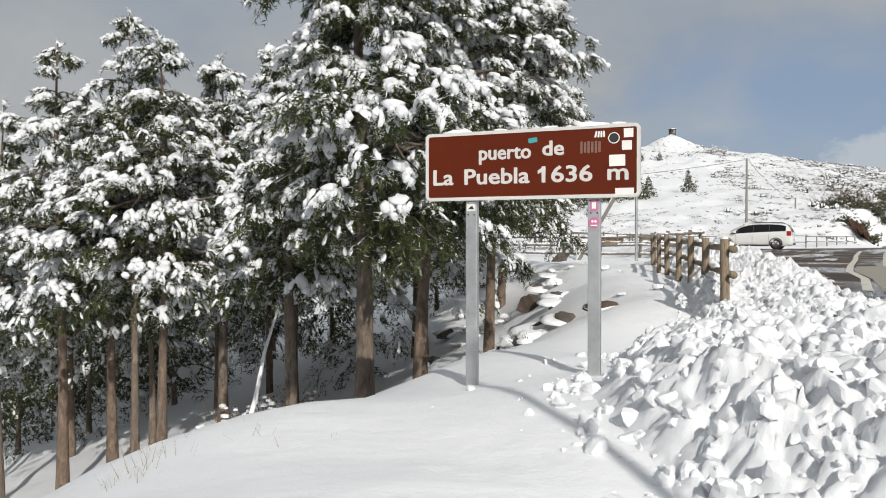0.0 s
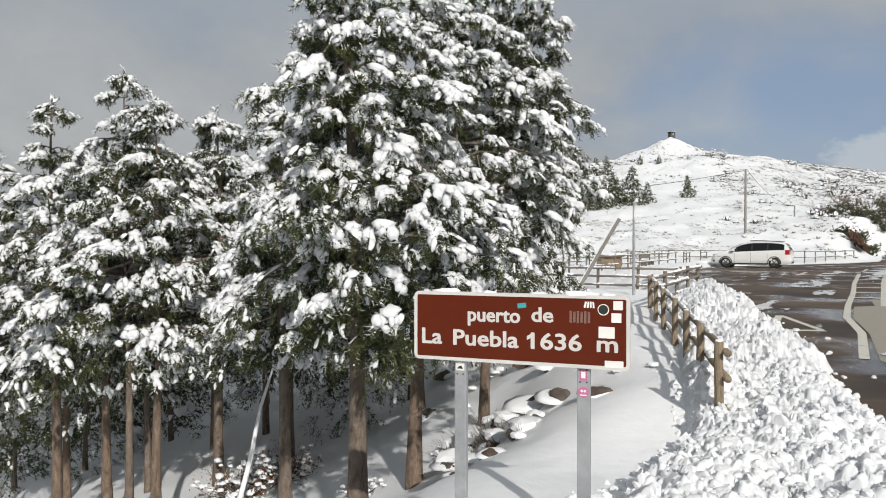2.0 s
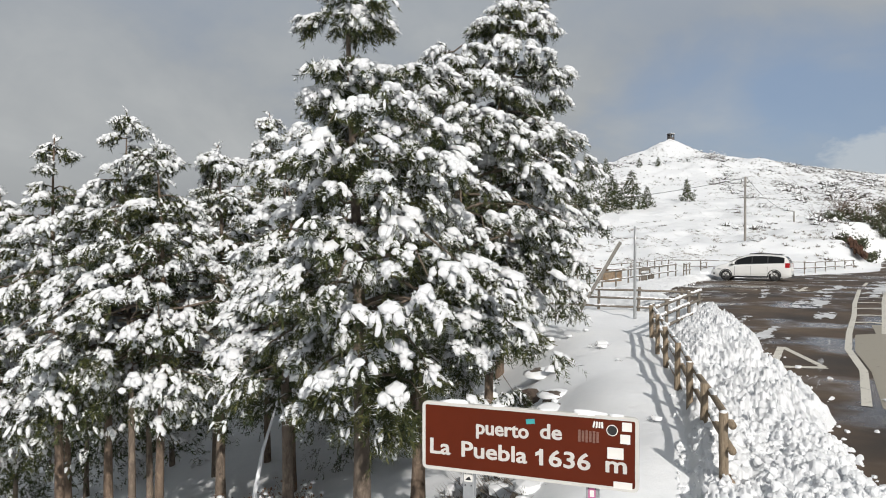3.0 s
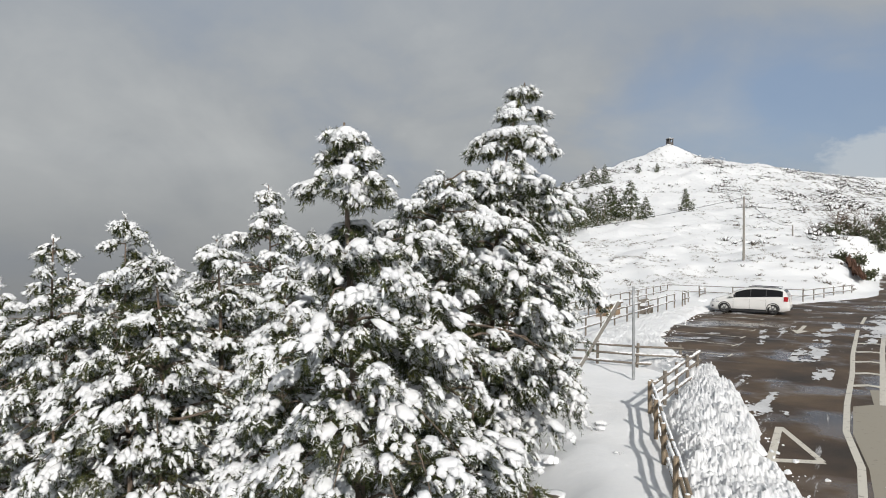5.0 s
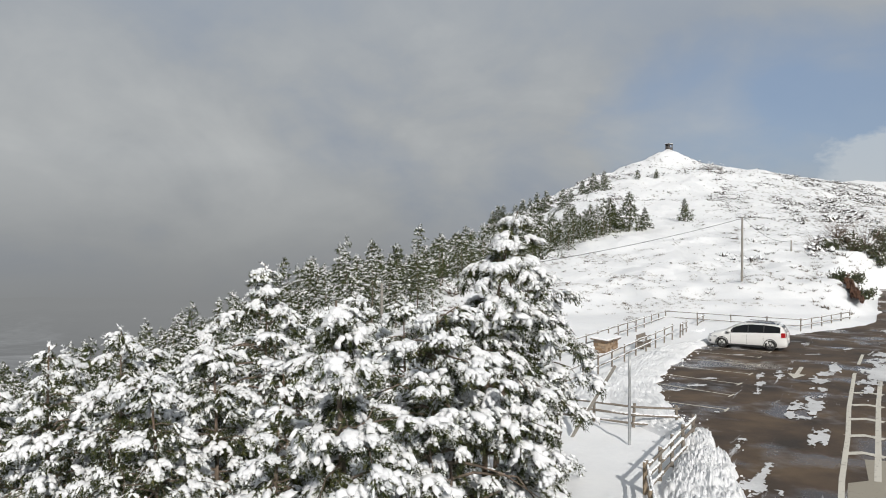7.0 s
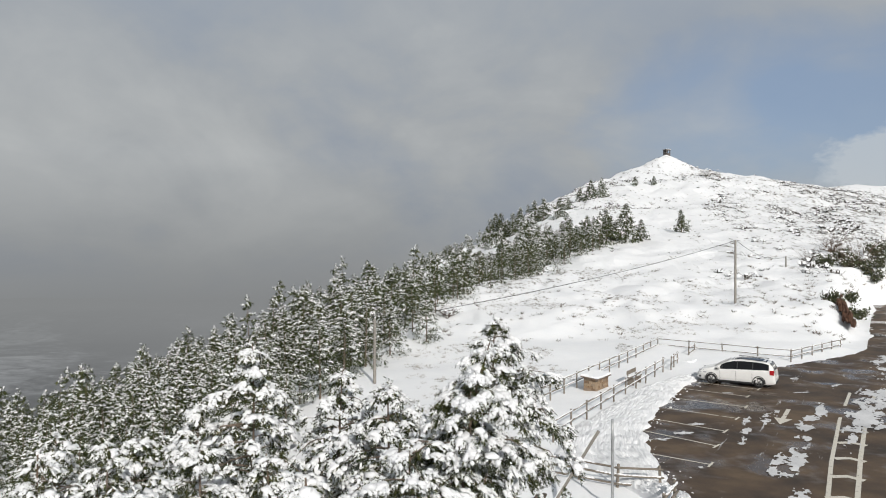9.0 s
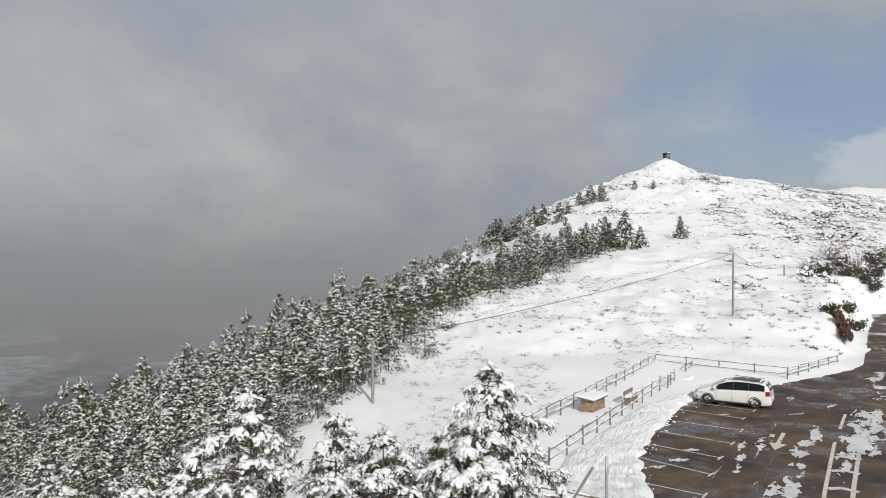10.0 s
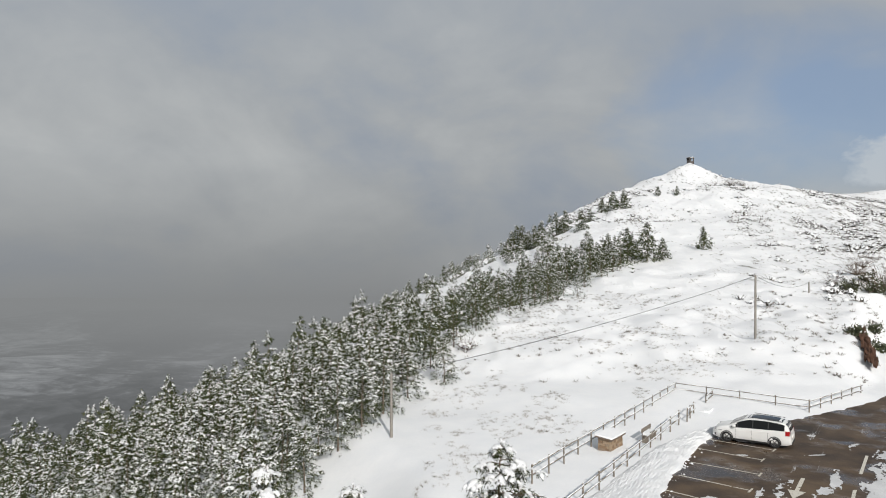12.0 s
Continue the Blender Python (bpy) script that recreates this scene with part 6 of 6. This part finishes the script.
def rock(x, y, sx, sy, sz, turn, seed, mat, cap=0.7, lift=0.18):
    sx, sy, sz = sx * 1.05, sy, sz * 0.8
    r = np.random.default_rng(seed)
    V, F = ICO["boulder"]
    n = V.copy()
    for k in range(7):
        a = r.normal(0, 1, 3)
        a /= np.linalg.norm(a)
        d = n @ a
        lim = r.uniform(0.26, 0.62)
        n -= np.maximum(d - lim, 0)[:, None] * a
    n *= 1 + 0.05 * r.normal(0, 1, (len(n), 1))
    z = ground_at(x, y)
    t = thing("rock", pose(x, y, z + lift * sz, 8, -6, turn), "dark brown rock with a rounded cap of snow", "rock", "rocks on the slope")
    put("stone", mesh_data("stone", n * np.array([sx, sy, sz]), F, mat, smooth=False), t)
    cap = cap if seed % 5 else 0
    fat = r.uniform(0.75, 1.25)
    if cap:
        Vc, Fc = ICO[2]
        c = Vc * np.array([sx * 1.2 * fat, sy * 1.25, sz * 0.32 * fat]) * (1 + 0.05 * r.normal(0, 1, (len(Vc), 1))) + np.array([-0.06 * sx, (0.42 - 0.2 * fat) * sy, sz * 0.20])
        put("snow_cap", mesh_data("snow_cap", c, Fc, SNOW), t, "rounded cap of snow")
    return t


for i, (x, y, sx, sy, sz, turn) in enumerate([(1.75, 14.6, 0.38, 0.30, 0.34, 30), (2.15, 13.9, 0.34, 0.26, 0.26, -20), (1.45, 10.9, 0.32, 0.26, 0.20, 15), (1.75, 10.6, 0.26, 0.22, 0.18, 50),
                                            (1.12, 9.3, 0.22, 0.20, 0.16, -30), (4.0, 24.4, 0.50, 0.38, 0.32, 10), (2.10, 9.5, 0.24, 0.20, 0.12, 0), (0.15, 20.0, 0.4, 0.3, 0.28, 40),
                                            (1.05, 11.2, 0.22, 0.2, 0.18, 10), (2.3, 16.2, 0.35, 0.28, 0.22, 20), (0.75, 9.9, 0.20, 0.16, 0.14, 60),
                                            (0.3, 10.6, 0.25, 0.2, 0.18, 5), (2.9, 19.6, 0.3, 0.25, 0.2, 60), (-0.3, 15.5, 0.35, 0.3, 0.25, 0),
                                            (0.65, 8.3, 0.14, 0.12, 0.10, 20), (0.95, 8.9, 0.18, 0.13, 0.12, 70), (0.5, 8.9, 0.16, 0.12, 0.12, -20), (1.3, 9.9, 0.20, 0.15, 0.15, 35),
                                            (0.2, 9.0, 0.15, 0.12, 0.10, 0), (2.0, 13.0, 0.28, 0.2, 0.2, 50)]):
    rock(x, y, sx, sy, sz, turn, 600 + i, (ROCK_RED, STONE)[i % 2])


# ---- scrub, heather and dry grass ----
def tufts(name, xs, ys, size, blades, snow_each, mats, label, seed, lean=0.6, width=0.03):
    """Low twiggy clumps, part of them under snow. Too many to count."""
    r = np.random.default_rng(seed)
    n = len(xs)
    zs = land(xs, ys)
    s = size * r.uniform(0.5, 1.35, n)
    a = r.uniform(0, 6.28, (n, blades))
    d = np.stack([np.cos(a) * lean, np.sin(a) * lean, r.uniform(0.35, 1.0, (n, blades))], 2)
    d /= np.linalg.norm(d, axis=2, keepdims=True)
    root = np.stack([xs, ys, zs - 0.03], 1)[:, None] + np.stack([np.cos(a), np.sin(a), 0 * a], 2) * (s[:, None, None] * r.uniform(0, 0.5, (n, blades, 1)))
    tip = root + d * (s[:, None, None] * r.uniform(0.5, 1.0, (n, blades, 1)))
    w = np.stack([-np.sin(a), np.cos(a), 0 * a], 2) * (width * s / size)[:, None, None]
    V = np.stack([root - w, root + w, tip], 2).reshape(-1, 3)
    F = np.arange(len(V)).reshape(-1, 3)
    pieces = [(V, F, 0)]
    if snow_each:
        k = n * snow_each
        own = np.repeat(np.arange(n), snow_each)
        S = np.zeros((k, 3, 3))
        q = s[own] * r.uniform(0.35, 0.62, k)
        S[:, 0, 0], S[:, 1, 1], S[:, 2, 2] = q, q * r.uniform(0.7, 1.1, k), q * r.uniform(0.35, 0.6, k)
        off = np.stack([xs, ys, zs], 1)[own] + r.normal(0, 1, (k, 3)) * s[own][:, None] * np.array([0.22, 0.22, 0.05]) + np.array([0, 0, 1]) * (s[own] * 0.26)[:, None]
        v, f = scatter(*ICO[0 if size > 0.5 else 1], S, off, 0.2)
        pieces.append((v, f, 1))
    Vj, Fj, Ij = join(pieces)
    return tagged(put(name, mesh_data(name, Vj, Fj, mats, Ij, smooth=False)), label, "scrub", kind="stuff")


SCRUB = mat_plain("heather_scrub", (0.055, 0.046, 0.034), 0.9, 0, 0.5, 0.6, 0)
SCRUB_GREY = mat_plain("bare_grey_scrub", (0.17, 0.145, 0.12), 0.9, 0, 0.4, 0.6, 0)
SCRUB_PALE = mat_plain("frosted_grey_scrub", (0.34, 0.315, 0.29), 0.9, 0, 0.3, 0.6, 0)
r6 = np.random.default_rng(66)
# the right flank of the hill, thickest along the gullies that run down it
n = 90000
hx, hy = r6.uniform(-10, 260, n), r6.uniform(62, 420, n)
along, over = 0.33 * hx + 0.94 * hy, 0.94 * hx - 0.33 * hy
gully = fbm(along / 60, over / 8, 3, 101) + 0.7 * fbm(hx / 6, hy / 9, 3, 104)
rightness = step(-6, 24, hx - 0.36 * hy)
ridge = step(175, 230, hy) * (1 - step(88, 96, hx)) * (fbm(hx / 9, hy / 16, 3, 107) > -0.05)
chance = (0.17 + 1.25 * rightness + 1.1 * ridge + 0.9 * np.exp(-((hx - 99) / 13) ** 2 - ((hy - 280) / 26) ** 2)) * np.clip(0.35 + 1.2 * gully, 0.12, 1.6) * (1 - 0.75 * step(215, 265, hy) * step(98, 112, hx))
off = road_left(hy) - hx
ok = (r6.random(n) < chance) & (off > 2.0) & (hx > wood_edge(hy) - 4) & (hx / hy < 0.66) & (np.hypot(hx - 31, hy - 74) > 2) & (hy + 0 * hx > 60)
hx, hy, big_one = hx[ok], hy[ok], (gully * rightness + 0.35 * ridge + r6.uniform(-0.4, 0.4, n) > 0.35)[ok] & (hy[ok] > 95)
tufts("hill_scrub", hx[big_one], hy[big_one], 1.00, 12, 1, [SCRUB, SNOW], "dark heather scrub poking through the snow", 102, 0.9, 0.085)
tufts("hill_scrub", hx[~big_one], hy[~big_one], 0.46, 18, 0, [SCRUB_GREY, SNOW], "low grey scrub half buried in snow", 103, 0.9, 0.028)
# low tufts on the open slope below the pole
n = 13000
bx, by = r6.uniform(-12, 34, n), r6.uniform(34, 110, n)
ok = (fbm(bx / 4, by / 8, 3, 111) + 0.5 * fbm(bx / 1.2, by / 2.4, 2, 117) > 0.30) & (bx > wood_edge(by) + 0.2) & (road_left(by) - bx > 4) & ((by > 62) | (bx < 3.4 + 0.62 * (by - 36.3)))
tufts("slope_scrub", bx[ok], by[ok], 0.24, 22, 0, [SCRUB_PALE, SNOW], "low dry scrub on the open snow slope", 112, 1.0, 0.012)
# foreground: dry stalks out of the smooth snow
gx1, gy1 = r6.normal(-1.45, 0.10, 20), r6.normal(3.35, 0.15, 20)
tufts("dry_grass", gx1, gy1, 0.16, 3, 0, [DRY_GRASS, SNOW], "thin dry grass stalks standing in the snow", 113, 0.35, 0.0016)
gx2, gy2 = r6.uniform(-1.5, -0.5, 12), r6.uniform(3.2, 4.1, 12)
tufts("dry_grass", gx2, gy2, 0.12, 2, 0, [DRY_GRASS, SNOW], "single dry stalks poking out of the snow", 114, 0.5, 0.002)
gx3, gy3 = r6.normal(0.85, 0.28, 34), r6.normal(10.6, 0.8, 34)
tufts("dry_grass", gx3, gy3, 0.40, 46, 1, [SCRUB_GREY, SNOW], "dry scrub dusted with snow beside the rocks", 115, 0.9, 0.009)
gx4, gy4 = r6.uniform(0.4, 4.2, 40), r6.uniform(9, 26, 40)
ok = gx4 < brow(gy4) + 0.3
tufts("dry_grass", gx4[ok], gy4[ok], 0.26, 12, 1, [SCRUB_GREY, SNOW], "dry grass tufts at the edge of the slope", 116, 0.9, 0.008)


def bush(x, y, size, seed, label, mat, twigs=60, leaf=None, leaf_size=0.028, stem=0.012, clots=2.0):
    """A bare shrub: branching twigs, some withered leaves and snow."""
    r = np.random.default_rng(seed)
    t = thing("bush", pose(x, y, ground_at(x, y) - 0.05), label, "bush")
    pieces = []
    tips = []
    for k in range(twigs):
        a, e = r.uniform(0, 6.28), r.uniform(0.25, 1.2)
        d = np.array([math.cos(a) * math.cos(e), math.sin(a) * math.cos(e), math.sin(e)])
        L = size * r.uniform(0.5, 1.0)
        P = np.array([d * L * f + r.normal(0, 0.04, 3) * size * f for f in (0, 0.35, 0.7, 1.0)])
        pieces.append((*tube(P, size * stem * np.array([1, 0.8, 0.5, 0.25]), 4), 0))
        tips.append(P[1:])
    V, F, _ = join(pieces)
    tagged(put("twig_work", mesh_data("twig_work", V, F, TWIG), t), kind="stuff")
    T = np.concatenate(tips)
    if leaf:
        q = T[r.integers(len(T), size=twigs * 9)] + r.normal(0, 0.09 * size, (twigs * 9, 3))
        S = np.zeros((len(q), 3, 3))
        s = leaf_size * r.uniform(0.6, 1.4, len(q))
        rot = np.stack([np.array(Euler(r.uniform(0, 6.28, 3)).to_matrix()) for _ in range(len(q))]) * s[:, None, None]
        V, F = scatter(np.array([(-1, 0, 0), (0, 0.6, 0.1), (1, 0, 0), (0, -0.6, 0.1)]), np.array([(0, 1, 2), (0, 2, 3)]), rot, q)
        tagged(put("leaf_litter", mesh_data("leaf_litter", V, F, leaf, smooth=False), t, "small leaves among the twigs"), kind="stuff")
    k = int(twigs * clots)
    q = T[r.integers(len(T), size=k)]
    S = np.zeros((k, 3, 3))
    s = size * r.uniform(0.03, 0.085, k)
    S[:, 0, 0], S[:, 1, 1], S[:, 2, 2] = s, s * 0.8, s * 0.6
    V, F = scatter(*ICO[1], S, q + np.array([0, 0, 0.02]), 0.2)
    tagged(put("snow_load", mesh_data("snow_load", V, F, SNOW_TREE), t, "clots of snow on the twigs"), kind="stuff")
    return t


LEAF_BROWN = mat_plain("withered_leaf", (0.20, 0.115, 0.07), 0.8, 0, 0.4, 20.0, 0)
bush(-3.9, 14.6, 1.15, 701, "bare bush with withered brown leaves under the pines", TWIG, 110, LEAF_BROWN)
bush(-3.1, 14.9, 0.9, 702, "bare bush with withered brown leaves under the pines", TWIG, 80, LEAF_BROWN)
bush(-9.4, 12.2, 1.1, 703, "low bush buried under lumps of snow", TWIG, 70)
bush(-1.2, 11.9, 0.6, 704, "small bare shrub in the snow between trunks", TWIG, 30)
bush(0.2, 11.6, 0.5, 705, "small bare shrub in the snow between trunks", TWIG, 30)
bush(99, 266, 3.6, 706, "large bare bush near the summit", TWIG, 70)
bush(102.5, 265, 3.0, 707, "large bare bush near the summit", TWIG, 60)
for i, (x, y, size) in enumerate([(63.9, 115.9, 4.6), (63.9, 108.4, 6.0), (60.5, 105.5, 4.0), (57, 110, 3.0), (68, 122, 4.0)]):
    bush(x, y, size, 710 + i, "tall bare grey shrub on the bank above the road", TWIG, 60, stem=0.006, clots=0.3)
LEAF_GREEN = mat_plain("evergreen_leaf", (0.050, 0.058, 0.024), 0.7, 0, 0.45, 1.5, 0)
for i, (x, y, size) in enumerate([(60, 104, 2.4), (61.6, 102.9, 2.6), (63, 103.2, 2.2), (63.3, 111.7, 2.0), (67.8, 109.7, 2.8), (58, 107, 1.8), (47.6, 81.0, 1.7), (44.0, 79.4, 1.3), (56, 103.5, 1.6),
                                  (70, 114, 2.4), (65, 105.5, 2.0), (49.5, 85.5, 1.5)]):
    bush(x, y, size, 730 + i, "dark evergreen bush dusted with snow above the road", TWIG, 60, LEAF_GREEN, 0.15, clots=0.5)
bush(1.5, 76, 2.2, 720, "bare snowy bush at the edge of the forest", TWIG, 70)
# the broken, snow-covered branch leaning in the bush
P = np.array([(-3.55, 12.6, -3.3), (-3.4, 13.1, -2.4), (-3.35, 13.6, -1.6), (-3.2, 14.0, -0.9)])
V, F = tube(P, np.array([0.05, 0.045, 0.035, 0.02]), 8)
tagged(put("broken_branch", mesh_data("broken_branch", V, F, SNOW)), "snow-covered broken branch leaning in a bush", "branch")

# ---- the red earth cutting beside the road ----
SOIL = mat_plain("red_earth", (0.085, 0.042, 0.026), 0.95, 0, 0.45, 2.0, 0.8)
cu_, cv_ = np.meshgrid(np.linspace(0, 1, 120), np.linspace(0, 1, 46), indexing="ij")
# a scar that runs down the bank to the road, narrow above and wider below
CX = (45.4 + (36.9 - 45.4) * cu_) * (1 - cv_) + (47.7 + (39.9 - 47.7) * cu_) * cv_
CY = (81.5 + (64.2 - 81.5) * cu_) * (1 - cv_) + (83.3 + (67.0 - 83.3) * cu_) * cv_
CZ = land(CX, CY) + 0.05 + 0.7 * np.abs(fbm(CX / 0.7, CY / 0.7, 4, 131, 0.6)) + 0.5 * np.sin(math.pi * cv_)
q = 0.95 - (2 * cu_ - 1) ** 4 - (2 * cv_ - 1) ** 2 + 0.75 * fbm(cu_ * 9, cv_ * 3, 4, 133, 0.65)
k = np.arange(119)[:, None] * 46 + np.arange(45)[None]
ok = ((q[:-1, :-1] > 0) & (q[1:, 1:] > 0)).ravel()
k = k.ravel()[ok]
cutting = put("earth_cutting", mesh_data("earth_cutting", np.stack([CX, CY, CZ], -1).reshape(-1, 3), np.stack([k, k + 46, k + 47, k + 1], 1), SOIL, smooth=False))
tagged(cutting, "steep ragged face of red-brown earth above the road", "earth bank", kind="structure")
